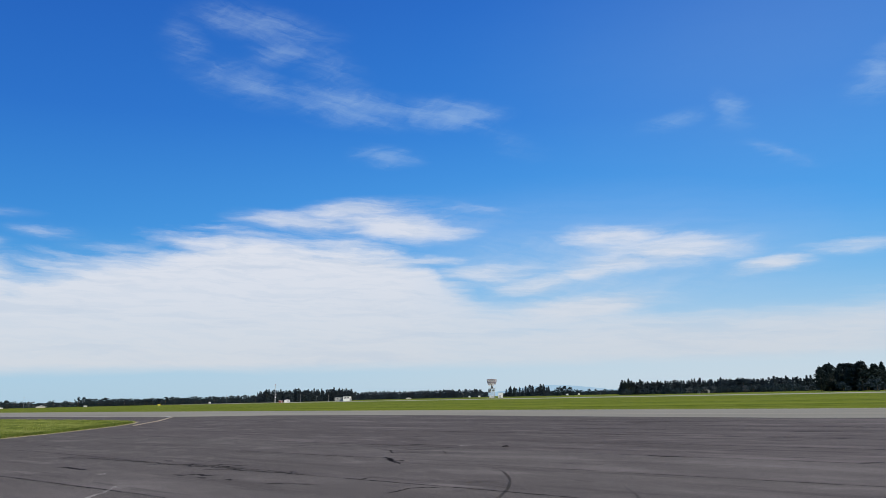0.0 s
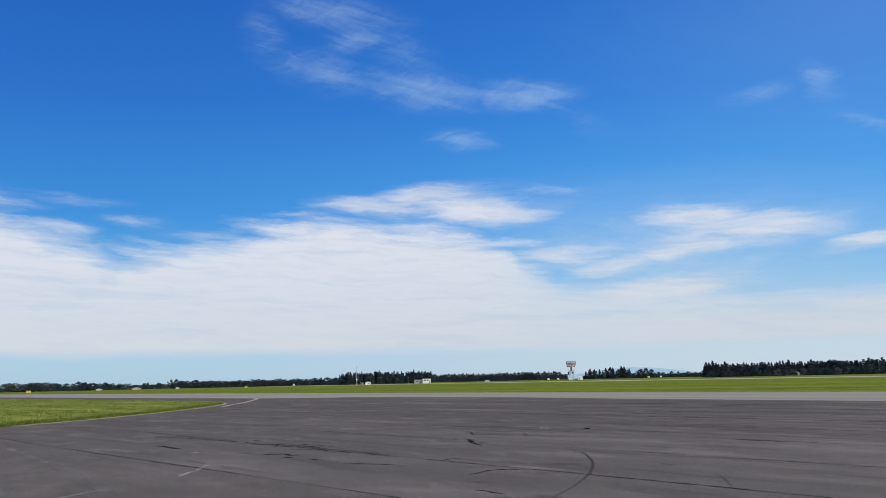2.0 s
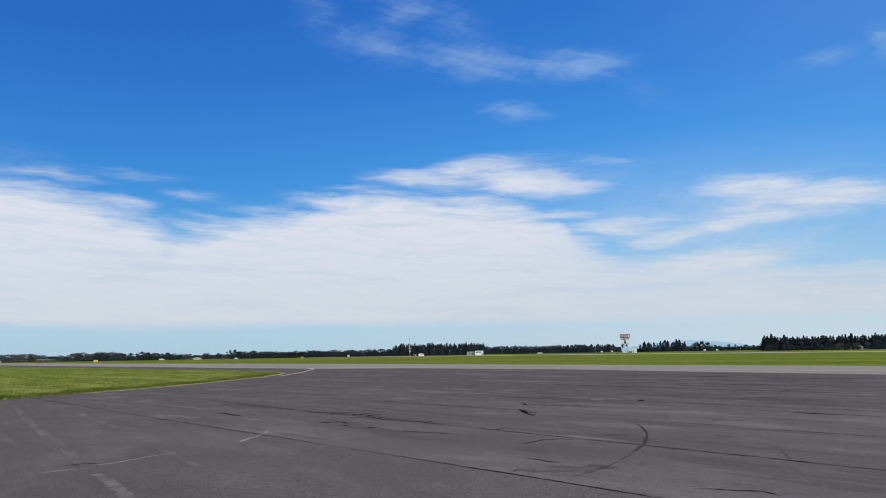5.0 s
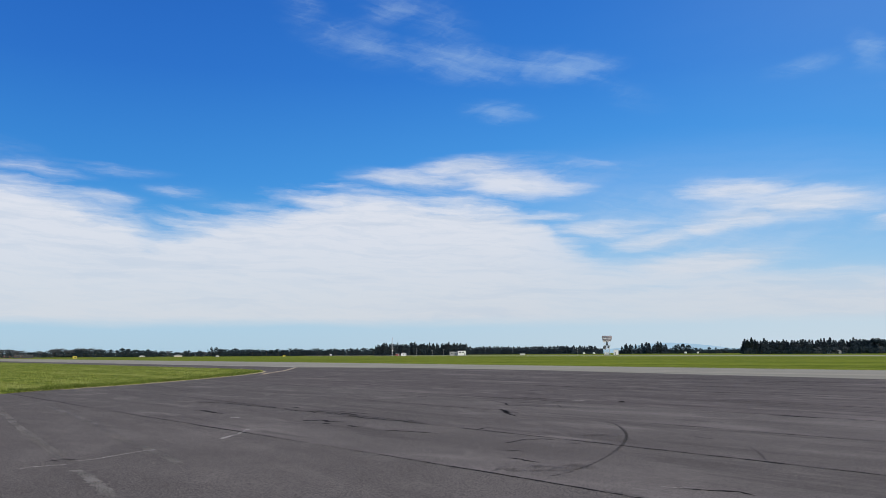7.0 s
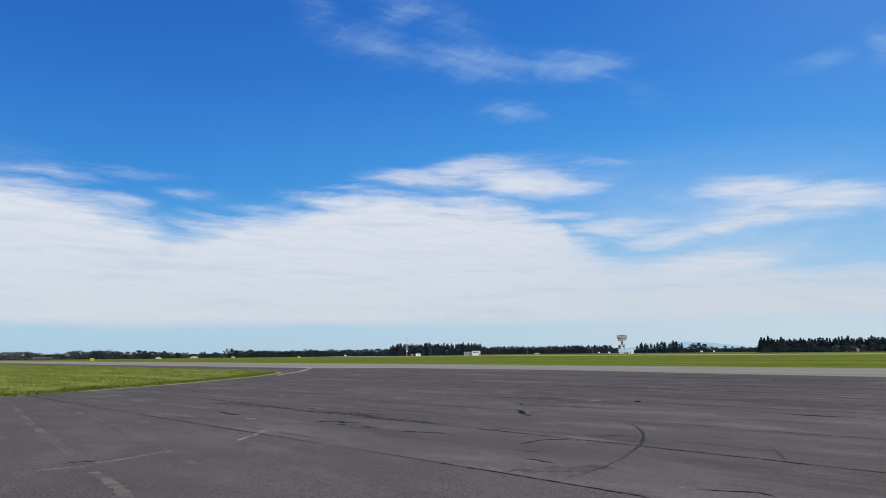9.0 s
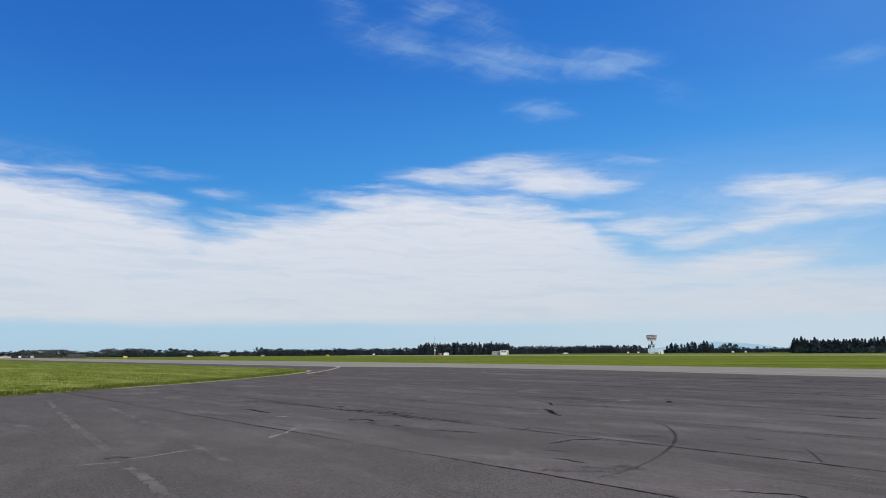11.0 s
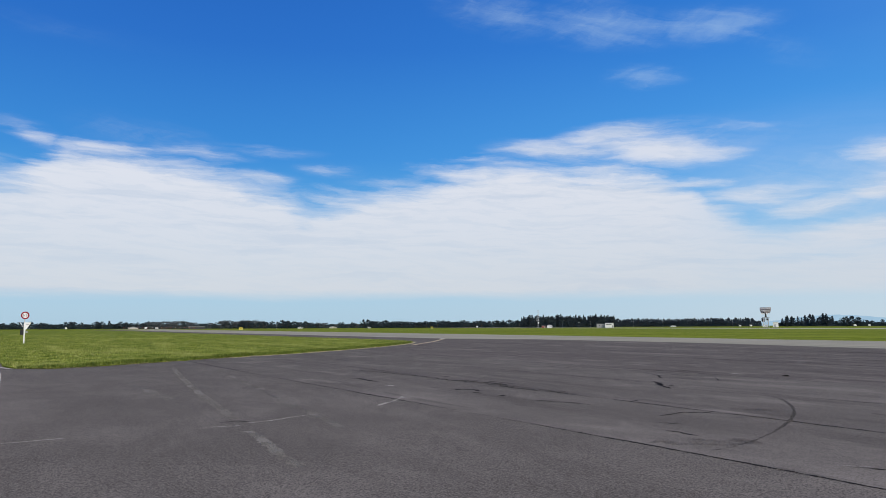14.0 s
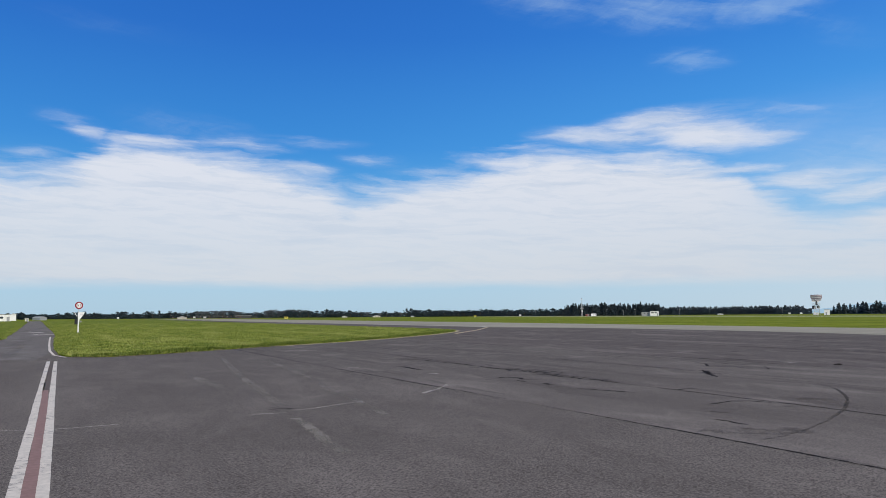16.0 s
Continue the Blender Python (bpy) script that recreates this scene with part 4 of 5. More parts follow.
def lobed_crown(height, radius, seed, lobes, each, low=0.25, lump=(0.24, 0.42)):
    rng = random.Random(seed)
    pts, sizes = [], []
    for _ in range(lobes):
        h = rng.uniform(low, 0.95)
        a = rng.uniform(0, 2 * math.pi)
        k = math.sin(math.pi * min(1, (h - low + 0.22) / (1.18 - low)))
        r = radius * k * rng.uniform(0.25, 0.95)
        c = Vector((r * math.cos(a), r * math.sin(a), h * height))
        size = radius * rng.uniform(*lump)
        for _ in range(each):
            d = Vector((rng.gauss(0, 1), rng.gauss(0, 1), rng.gauss(0, 0.75)))
            d = d.normalized() * size * rng.uniform(0.45, 1.05)
            pts.append(tuple(c + d))
            sizes.append(radius * rng.uniform(0.07, 0.14))
    return clumps(pts, sizes, seed, 0.2)


def trunk_mesh(height, r, seed, limbs=5, top=0.8):
    rng = random.Random(seed)
    bits = [rod((0, 0, -0.1), (rng.uniform(-0.02, 0.02) * height, 0, top * height), r, r * 0.25, 7)]
    for _ in range(limbs):
        z = rng.uniform(0.2, 0.6) * height
        a = rng.uniform(0, 6.28)
        q = rng.uniform(0.12, 0.25) * height
        bits.append(rod((0, 0, z), (q * math.cos(a), q * math.sin(a), z + q * 0.8), r * 0.4, r * 0.12, 5))
    return merge(*bits)


def tree(name, kind, seed, height, radius, label, category, n=420, needles=None):
    ob = base(name, pose(0, 0, 0), label, category)
    if kind == "conifer":
        v, f = conifer_crown(height, radius, seed, n)
        part("trunk", trunk_mesh(height, height * 0.018, seed, 3, 0.9), M_BARK, ob)
    else:
        lump = (0.13, 0.27) if kind == "pine" else (0.2, 0.4)
        each = 20 if kind == "pine" else 30
        v, f = lobed_crown(height, radius, seed, max(8, n // each), each, 0.06 if kind == "bush" else 0.04 if kind == "round" else 0.16, lump)
        part("trunk", trunk_mesh(height, height * 0.028, seed, 5, 0.7), M_BARK, ob)
    link_mesh("crown", v, f, needles, ob)
    return ob


FIRS = [tree("conifer_tree", "conifer", 200 + i, 10.0, r, "dark green conifer in a distant shelter belt", "tree", 460, M_FIR) for i, r in enumerate((2.1, 2.6, 1.7, 3.0))]
# The same conifers farther off, with the air's blue haze in their colour.
FAR_FIRS = [tree("conifer_tree", "conifer", 250 + i, 10.0, r, "dark conifer on the far boundary, coloured bluish for distance haze", "tree", 460, M_HAZED_FIR) for i, r in enumerate((2.3, 2.9, 2.0))]
PINES = [tree("pine_tree", "pine", 210 + i, 13.0, r, "large dark pine with a broken bushy crown", "tree", 2300, M_PINE) for i, r in enumerate((4.3, 3.6, 4.9))]
OAKS = [tree("broadleaf_tree", "round", 220 + i, 8.0, r, "rounded dark green broadleaf tree far across the airfield", "tree", 640, M_LEAF) for i, r in enumerate((3.6, 4.4, 3.0))]
BUSHES = [tree("bush", "bush", 230 + i, 4.0, r, "low dark green bush at the airfield edge", "bush", 420, M_LEAF) for i, r in enumerate((2.6, 3.4))]
GREYS = [tree("bare_tree", "round", 240 + i, 8.0, r, "greyish half-bare tree in a distant row", "tree", 520, M_GREY_LEAF) for i, r in enumerate((3.2, 3.9))]
placed = set()
tree_rng = random.Random(77)


def plant(models, az, r, height, group, wide=1.0):
    one = tree_rng.choice(models)
    tall = 10.0 if one in FIRS + FAR_FIRS else 13.0 if one in PINES else 4.0 if one in BUSHES else 8.0
    k = height / tall
    p = bearing(az, r)
    m = pose(p.x, p.y, 0, 0, 0, tree_rng.uniform(0, 360)) @ Matrix.Diagonal((k * wide, k * wide, k, 1))
    if one.name in placed:
        tagged(copy_thing(one, m), group=group)
    else:
        placed.add(one.name)
        one.matrix_world = m
        tagged(one, group=group)


def belt(az0, az1, r, top, step, models, group, vary=0.22, deep=30.0, wide=1.0):
    """A row of trees whose tops reach about that many degrees above eye level."""
    az = az0
    while az < az1:
        d = r + tree_rng.uniform(-deep, deep)
        h = (1.6 + d * math.tan(radians(top)) * (1 + tree_rng.uniform(-vary, vary * 0.7))) * 1.12
        plant(models, az, d, max(h, 1.8), group, wide * tree_rng.uniform(0.85, 1.2))
        az += step * tree_rng.uniform(0.6, 1.4)


def place_trees():
    belt(-56.0, -47.5, 1150, 0.30, 0.38, OAKS, "trees along the far boundary", 0.3, wide=1.4)
    belt(-47.5, -39.0, 1100, 0.34, 0.30, OAKS, "trees along the far boundary", 0.35, wide=1.3)
    belt(-39.4, -36.9, 1050, 0.34, 0.20, GREYS, "bare trees along the far boundary", 0.1, wide=1.2)
    belt(-36.8, -33.2, 1050, 0.34, 0.24, OAKS + GREYS, "trees along the far boundary", 0.3, wide=1.2)
    belt(-34.6, -31.6, 1050, 0.37, 0.22, GREYS, "bare trees along the far boundary", 0.15, wide=1.2)
    belt(-33.2, -27.9, 1020, 0.36, 0.32, OAKS, "trees along the far boundary", 0.25, wide=1.3)
    for az, top in ((-30.5, 0.54), (-30.1, 0.52), (-29.7, 0.46), (-28.8, 0.42)):
        plant(OAKS, az, 930, 1.6 + 930 * math.tan(radians(top)), "trees along the far boundary", 1.2)
    belt(-27.9, -24.9, 1050, 0.20, 0.34, OAKS + GREYS, "trees along the far boundary", 0.4, wide=1.3)
    for az, top in ((-24.75, 0.62), (-24.45, 0.58), (-24.1, 0.46), (-25.5, 0.38), (-26.2, 0.42), (-26.5, 0.36)):
        plant(OAKS, az, 960, 1.6 + 960 * math.tan(radians(top)), "trees along the far boundary", 0.8)
    for az, top, wide in ((-26.4, 0.38, 0.55), (-26.25, 0.34, 0.5), (-25.6, 0.37, 0.6), (-25.4, 0.33, 0.6), (-33.0, 0.52, 0.6), (-33.3, 0.45, 0.8), (-32.1, 0.43, 0.9), (-22.9, 0.32, 1.3), (-21.6, 0.30, 1.2),
                          (-41.9, 0.50, 0.55), (-44.3, 0.44, 1.0), (-46.0, 0.40, 1.3), (-37.2, 0.46, 0.9), (-50.2, 0.42, 1.4), (-18.6, 0.44, 1.1), (-16.2, 0.48, 1.2), (-14.6, 0.5, 1.0)):
        plant(OAKS, az, 980, 1.6 + 980 * math.tan(radians(top)), "trees along the far boundary", wide)
    belt(-24.2, -13.0, 1000, 0.40, 0.22, OAKS, "trees along the far boundary", 0.2, wide=1.4)
    belt(-13.3, -6.7, 850, 0.57, 0.125, FIRS, "conifers behind the sheds", 0.15, 20, 1.3)
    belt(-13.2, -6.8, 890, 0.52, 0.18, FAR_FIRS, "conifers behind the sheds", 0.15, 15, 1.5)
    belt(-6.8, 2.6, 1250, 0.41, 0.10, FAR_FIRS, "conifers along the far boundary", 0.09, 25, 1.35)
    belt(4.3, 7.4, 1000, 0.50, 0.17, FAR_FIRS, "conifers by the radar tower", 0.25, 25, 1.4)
    for az, top in ((6.15, 0.62), (6.75, 0.68), (6.95, 0.6), (4.6, 0.6), (4.9, 0.56)):
        plant(FIRS, az, 980, 1.6 + 980 * math.tan(radians(top)), "conifers by the radar tower", 1.4)
    for az, top in ((8.1, 0.62), (8.45, 0.66), (8.8, 0.54)):
        plant(OAKS, az, 950, 1.6 + 950 * math.tan(radians(top)), "trees by the radar tower", 1.1)
    belt(7.2, 12.2, 1050, 0.24, 0.30, OAKS, "trees by the radar tower", 0.35, wide=1.4)
    for az, top in ((10.2, 0.38), (10.6, 0.36)):
        plant(OAKS, az, 950, 1.6 + 950 * math.tan(radians(top)), "trees by the radar tower")
    belt(12.35, 24.6, 640, 0.58, 0.15, FIRS, "conifers in the shelter belt", 0.13, 14, 1.4)
    belt(12.35, 24.6, 670, 0.50, 0.24, FIRS, "conifers in the shelter belt", 0.15, 12, 1.7)
    for az, top in ((12.62, 0.84), (12.88, 1.0), (13.15, 0.90)):
        plant(PINES, az, 620, 1.6 + 620 * math.tan(radians(top)), "pines at the belt end", 0.62)
    for az, top in ((19.6, 0.78), (20.0, 0.88), (20.45, 0.82), (21.0, 0.70), (20.9, 0.80), (19.2, 0.66), (22.0, 0.66), (23.3, 0.66)):
        plant(OAKS, az, 610, 1.6 + 610 * math.tan(radians(top)), "trees in the shelter belt", 1.25)
    belt(12.6, 24.4, 590, 0.18, 0.40, BUSHES, "bushes in front of the belt", 0.5, 12, 1.0)
    belt(16.2, 24.4, 585, 0.24, 0.62, BUSHES + GREYS, "bushes in front of the belt", 0.4, 12, 1.0)
    belt(25.15, 40.0, 420, 1.46, 0.42, PINES, "large pines beside the runway", 0.12, 12, 1.05)
    belt(25.3, 40.0, 445, 1.36, 0.42, PINES, "large pines beside the runway", 0.12, 8, 1.3)
    belt(26.4, 31.5, 395, 0.30, 0.75, BUSHES, "bushes at the feet of the pines", 0.4, 6, 1.0)


place_trees()


def woods(name, az0, az1, r, top, n, seed, material, label):
    """Far woods that no one could count."""
    rng = random.Random(seed)
    pts, sizes = [], []
    for _ in range(n):
        az = rng.uniform(az0, az1)
        hump = 0.80 + 0.22 * noise.noise((az * 1.3, seed, 0)) + 0.16 * noise.noise((az * 4.1, seed, 5))
        d = r + rng.uniform(-20, 20)
        h = (d * math.tan(radians(top)) + 1.6) * hump
        pts.append(tuple(bearing(az, d, rng.uniform(0.02, 0.98) * h)))
        sizes.append(rng.uniform(0.6, 1.3))
    v, f = clumps(pts, sizes, seed, 0.2)
    return tagged(link_mesh(name, v, f, material), label, kind="stuff")


woods("far_woods", -62, -38, 1180, 0.30, 24000, 301, M_LEAF, "far dark green woods on the airfield boundary")
woods("far_woods", -38, -24, 1150, 0.26, 15000, 302, M_LEAF, "far dark green woods on the airfield boundary")
woods("far_woods", -24.5, -12.8, 1060, 0.32, 18000, 303, M_LEAF, "far dense green woods on the airfield boundary")
woods("far_woods", -13.2, -6.7, 910, 0.44, 12000, 308, M_HAZED_FIR, "dense conifer woods behind the sheds")
woods("far_woods", -13, 3.0, 1290, 0.40, 26000, 304, M_HAZED_FIR, "far dense conifer woods on the airfield boundary")
woods("far_woods", 4.0, 12.4, 1150, 0.22, 9000, 305, M_LEAF, "far low woods behind the radar tower")
woods("far_woods", 12.4, 26.0, 700, 0.47, 22000, 306, M_FIR, "dense conifer woods behind the shelter belt")
woods("far_woods", 25.3, 45.0, 470, 1.12, 22000, 307, M_PINE, "dense dark pines behind the shelter belt")


def hills():
    verts, faces = [], []
    for i in range(121):
        az = -2 + i * 0.25
        k = max(0.0, math.exp(-((az - 7.5) / 4.2) ** 2)) * 0.66 + 0.10 * math.exp(-((az - 18) / 6) ** 2)
        h = k + 0.10 * k * noise.noise((az * 0.9, 3, 0)) + 0.12 * k * noise.noise((az * 2.3, 9, 0))
        p = bearing(az, 4700)
        verts += [(p.x, p.y, -1), (p.x, p.y, 4700 * math.tan(radians(h)) + 1.6), (p.x * 1.04, p.y * 1.04, -1)]
        if i:
            a = 3 * i
            faces += [(a - 3, a, a + 1, a - 2), (a - 2, a + 1, a + 2, a - 1)]
    return tagged(link_mesh("backdrop", verts, faces, M_HILL), "faint blue hazy hills on the horizon", "hills", kind="structure")


hills()


# ---- the road sign by the lawn ----
def disc(radius, depth, x, y, z, sides=32):
    """An upright disc that faces -y."""
    return rod((x, y + depth / 2, z), (x, y - depth / 2, z), radius, None, sides)


def ring(r0, r1, depth, x, y, z, sides=36):
    bm = bmesh.new()
    rows = []
    for i in range(sides):
        a = 2 * math.pi * i / sides
        c, s = math.cos(a), math.sin(a)
        rows.append([bm.verts.new((x + r * c, yy, z + r * s)) for r, yy in ((r0, y), (r1, y), (r1, y + depth), (r0, y + depth))])
    for i in range(sides):
        a, b = rows[i], rows[(i + 1) % sides]
        for k in range(4):
            bm.faces.new((a[k], a[(k + 1) % 4], b[(k + 1) % 4], b[k]))
    bmesh.ops.recalc_face_normals(bm, faces=bm.faces)
    return bm


def plate(corners, depth):
    """An upright flat board from (x, z) corners, with its face at y = 0."""
    bm = bmesh.new()
    front = [bm.verts.new((x, 0, z)) for x, z in corners]
    back = [bm.verts.new((x, depth, z)) for x, z in corners]
    n = len(corners)
    bm.faces.new(front)
    bm.faces.new(back[::-1])
    for i in range(n):
        bm.faces.new((front[i], back[i], back[(i + 1) % n], front[(i + 1) % n]))
    bmesh.ops.recalc_face_normals(bm, faces=bm.faces)
    return bm


def road_sign():
    sign = base("road_sign", pose(-63.6, 59.4, 0.07, 0, 0, 47), "red-ringed limit sign on a white post in the grass", "road sign")
    part("post", box(0.13, 0.10, 1.95, 0, 0.06, 0, 0.012), M_WHITE, sign, "square white-painted post")
    part("pole", rod((0, 0.06, 1.9), (0, 0.06, 3.05), 0.035, None, 12), M_STEEL, sign)
    face = part("disc", disc(0.375, 0.025, 0.02, 0.0, 2.70), M_WHITE, sign, "round white sign face")
    part("ring", ring(0.25, 0.374, 0.012, 0.02, -0.026, 2.70), M_RED, face, "red ring round the sign face")
    for text, x in (("6.5", 0.02),):
        cu = bpy.data.curves.new("figures", "FONT")
        cu.body, cu.size, cu.extrude, cu.align_x, cu.align_y = text, 0.34, 0.004, "CENTER", "CENTER"
        ob = new("tmp_text", cu)
        me = bpy.data.meshes.new_from_object(ob.evaluated_get(bpy.context.evaluated_depsgraph_get()))
        bpy.data.objects.remove(ob)
        me.materials.clear()
        me.materials.append(M_BLACK)
        fig = new("figures", me)
        fig.parent = face
        fig.matrix_local = pose(x, -0.018, 2.70, 90)
        tagged(fig, "black figures on the sign face")
    board = part("board", plate([(-0.02, 2.02), (0.55, 2.02), (0.53, 1.9), (0.06, 1.18), (-0.02, 1.18)], 0.02), M_WHITE, sign, "white triangular board, wide at the top")
    part("stripe", plate([(0.12, 1.84), (0.40, 1.84), (0.40, 1.80), (0.12, 1.80)], 0.006), M_GREY, board, "grey line on the board").location = (0, -0.008, 0)
    side = part("side_board", plate([(-0.42, 2.02), (-0.36, 2.02), (-0.13, 1.62), (-0.17, 1.60)], 0.02), M_WHITE, sign, "narrow slanting white board edge")
    part("bracket", rod((-0.16, 0.03, 1.66), (0.0, 0.05, 1.66), 0.02), M_STEEL, side)
    part("box", box(0.30, 0.22, 0.52, -0.20, 0.10, 0.80, 0.02), M_BLACK, sign, "dark metal box strapped to the post")
    part("small_plate", plate([(0.07, 1.16), (0.30, 1.16), (0.30, 1.02), (0.07, 1.02)], 0.02), M_GREY, sign, "small grey plate on the post")
    part("base_plate", box(0.30, 0.26, 0.04, 0, 0.06, 0, 0.01), M_STEEL, sign)


road_sign()


# ---- radar tower and its hut ----
def radar_tower():
    m = facing(3.28, 640)
    t = base("radar_tower", m, "lattice radar tower with a reddish rectangular dish", "radar tower")
    h = 7.2
    for sx in (-1, 1):
        for sy in (-1, 1):
            part("leg", rod((sx * 2.1, sy * 2.1, 0), (sx * 1.5, sy * 1.5, h), 0.24, None, 6), M_STEEL, t)
    for k in range(3):
        z0, z1 = k * 2.4, (k + 1) * 2.4
        w0, w1 = 2.1 - 0.2 * k, 1.9 - 0.2 * k
        for s in (-1, 1):
            part("brace", merge(rod((-w0, s * w0, z0), (w1, s * w1, z1), 0.12, None, 5), rod((w0, s * w0, z0), (-w1, s * w1, z1), 0.07, None, 5), rod((-w1, s * w1, z1), (w1, s * w1, z1), 0.08, None, 5)), M_STEEL, t)
            part("brace", merge(rod((s * w0, -w0, z0), (s * w1, w1, z1), 0.07, None, 5), rod((s * w0, w0, z0), (s * w1, -w1, z1), 0.07, None, 5), rod((s * w1, -w1, z1), (s * w1, w1, z1), 0.08, None, 5)), M_STEEL, t)
    deck = part("platform", box(5.2, 5.2, 0.25, 0, 0, h, 0.03), M_GREY, t, "grey platform")
    for s in (-1, 1):
        part("rail", merge(rod((-2.5, s * 2.5, h + 1.3), (2.5, s * 2.5, h + 1.3), 0.05, None, 5), rod((-2.5, s * 2.5, h + 0.2), (-2.5, s * 2.5, h + 1.3), 0.05, None, 5), rod((2.5, s * 2.5, h + 0.2), (2.5, s * 2.5, h + 1.3), 0.05, None, 5)), M_STEEL, deck)
    part("ladder", merge(*[rod((-0.3, -2.2, z * 0.4), (0.3, -2.2, z * 0.4), 0.03, None, 5) for z in range(1, 18)], rod((-0.3, -2.25, 0), (-0.3, -2.1, h), 0.04, None, 5), rod((0.3, -2.25, 0), (0.3, -2.1, h), 0.04, None, 5)), M_STEEL, t)
    part("cabinet", box(2.2, 2.2, 2.6, -1.9, -0.2, 4.2, 0.05), M_DARK, t, "dark equipment cabinet on the tower")
    part("cabinet", box(1.8, 2.0, 1.4, 1.2, -0.3, 5.2, 0.05), M_DARK, t, "dark equipment cabinet on the tower")
    part("store", box(3.6, 3.0, 1.9, -0.6, -0.4, 0, 0.05), M_WHITE, t, "white block at the foot of the tower")
    part("pedestal", merge(rod((0, 0, h + 0.25), (0, 0, h + 2.6), 0.8, 0.55, 12), rod((0, 0, h + 2.6), (0, 0, h + 3.2), 0.7, 0.7, 12)), M_DARK, t, "dark turning pedestal")
    # curved dish, turned a little away
    bm = bmesh.new()
    cols, rows = 12, 8
    grid = []
    for j in range(rows + 1):
        line = []
        for i in range(cols + 1):
            u, v = i / cols * 2 - 1, j / rows
            cut = 1.0 - 0.34 * max(0.0, 0.55 - v) - 0.25 * max(0.0, v - 0.85)
            line.append(bm.verts.new((3.9 * u * cut, 0.75 * u * u + 0.9 * (v - 0.5) ** 2 - 0.2 + 0.5 * v, h + 3.4 + 4.3 * v)))
        grid.append(line)
    for j in range(rows):
        for i in range(cols):
            bm.faces.new((grid[j][i], grid[j][i + 1], grid[j + 1][i + 1], grid[j + 1][i]))
    bmesh.ops.solidify(bm, geom=bm.faces[:], thickness=0.12)
    dish = part("dish", bm, M_PINK, t, "reddish mesh radar dish")
    for i in range(7):
        x = -2.8 + i * 0.933
        part("rib", rod((x, 0.75 * (x / 3.2) ** 2 + 0.35, h + 3.3), (x, 0.75 * (x / 3.2) ** 2 + 0.75, h + 7.9), 0.06, None, 5), M_DARK, dish)
    for j in range(1, 4):
        part("slat", rod((-3.4, -0.1, h + 3.1 + j * 1.2), (3.4, -0.1, h + 3.1 + j * 1.2), 0.16, None, 5), M_WHITE, dish)
    part("feed_arm", merge(rod((0, 0, h + 3.0), (-1.2, -3.0, h + 3.6), 0.14, 0.1, 6), rod((-1.2, -3.0, h + 3.4), (-1.2, -3.0, h + 4.2), 0.35, 0.3, 8)), M_DARK, t, "dark feed arm")
    part("beam", box(5.0, 0.4, 0.9, -0.6, -0.3, h + 2.5, 0.05), M_WHITE, t, "white cross beam")


radar_tower()


def small_building(name, az, r, wide, deep, high, label, wall, roof="flat", turn=0.0, windows=(), door=None, group=""):
    b = base(name, facing(az, r, 0, turn), label, "building", group)
    part("wall", box(wide, deep, high, 0, deep / 2, 0, 0.03), wall, b)
    if roof == "flat":
        part("roof", box(wide + 0.4, deep + 0.4, 0.22, 0, deep / 2, high, 0.03), M_ROOF, b)
    else:
        bm = bmesh.new()
        w, d, k = wide / 2 + 0.25, deep / 2 + 0.25, wide * 0.16
        vs = [bm.verts.new(v) for v in ((-w, deep / 2 - d, high), (w, deep / 2 - d, high), (w, deep / 2 + d, high), (-w, deep / 2 + d, high), (0, deep / 2 - d, high + k), (0, deep / 2 + d, high + k))]
        for f in ((0, 1, 4), (1, 2, 5, 4), (2, 3, 5), (3, 0, 4, 5), (3, 2, 1, 0)):
            bm.faces.new([vs[i] for i in f])
        part("roof", bm, M_ROOF, b)
    for x, z, w, h in windows:
        win = part("window", box(w, 0.06, h, x, -0.02, z, 0), M_WHITE, b, "white window frame")
        part("pane", box(w - 0.16, 0.05, h - 0.16, x, -0.04, z + 0.08, 0), M_GLASS, win, "dark glass pane")
    if door:
        part("door", box(door[1], 0.07, door[2], door[0], -0.02, 0, 0.01), M_GREY, b, "grey door")
    return b


small_building("equipment_hut", 3.88, 632, 3.7, 3.0, 3.8, "white flat-roofed equipment hut beside the radar tower", M_WHITE, door=(-0.5, 0.9, 2.1))
big = small_building("airfield_shed", -7.08, 700, 7.2, 8.0, 3.9, "white flat-roofed airfield shed with a dark window band", M_WHITE, windows=((-1.6, 2.2, 2.2, 1.1), (0.9, 2.2, 1.8, 1.1)), door=(2.6, 1.0, 2.1))
# The white shed's left half; its shaded side is coloured in with grey walls.
small_building("airfield_shed", -7.68, 704, 7.0, 6.0, 3.1, "low left half of the white shed, its shade put in as grey", M_GREY, windows=((-1.2, 1.5, 1.4, 0.9), (1.4, 1.5, 1.4, 0.9)))
small_building("airfield_hut", -11.28, 700, 4.6, 4.0, 2.1, "small white hut with a low gable roof", M_WHITE, "gable", windows=((0.2, 0.9, 0.8, 0.7), (1.4, 0.9, 0.8, 0.7)))
small_building("marker_shed", -11.72, 705, 3.2, 3.0, 1.7, "small reddish shed beside the white hut", M_ORANGE, door=(0.6, 0.8, 1.5))
small_building("hangar", -51.6, 470, 13.0, 9.0, 3.6, "long white hangar wall beside the service road", M_WHITE, "flat", 12, windows=((-3.0, 1.4, 2.0, 1.2), (2.0, 1.4, 2.0, 1.2)), door=(5.2, 1.4, 2.4))
small_building("hangar", -48.98, 640, 5.0, 12.0, 2.0, "pale grey low hangar far along the service road", M_GREY, "gable", 24)
small_building("hangar", -50.7, 560, 3.2, 8.0, 4.2, "white gabled hangar end behind the wall", M_WHITE, "gable", 0)
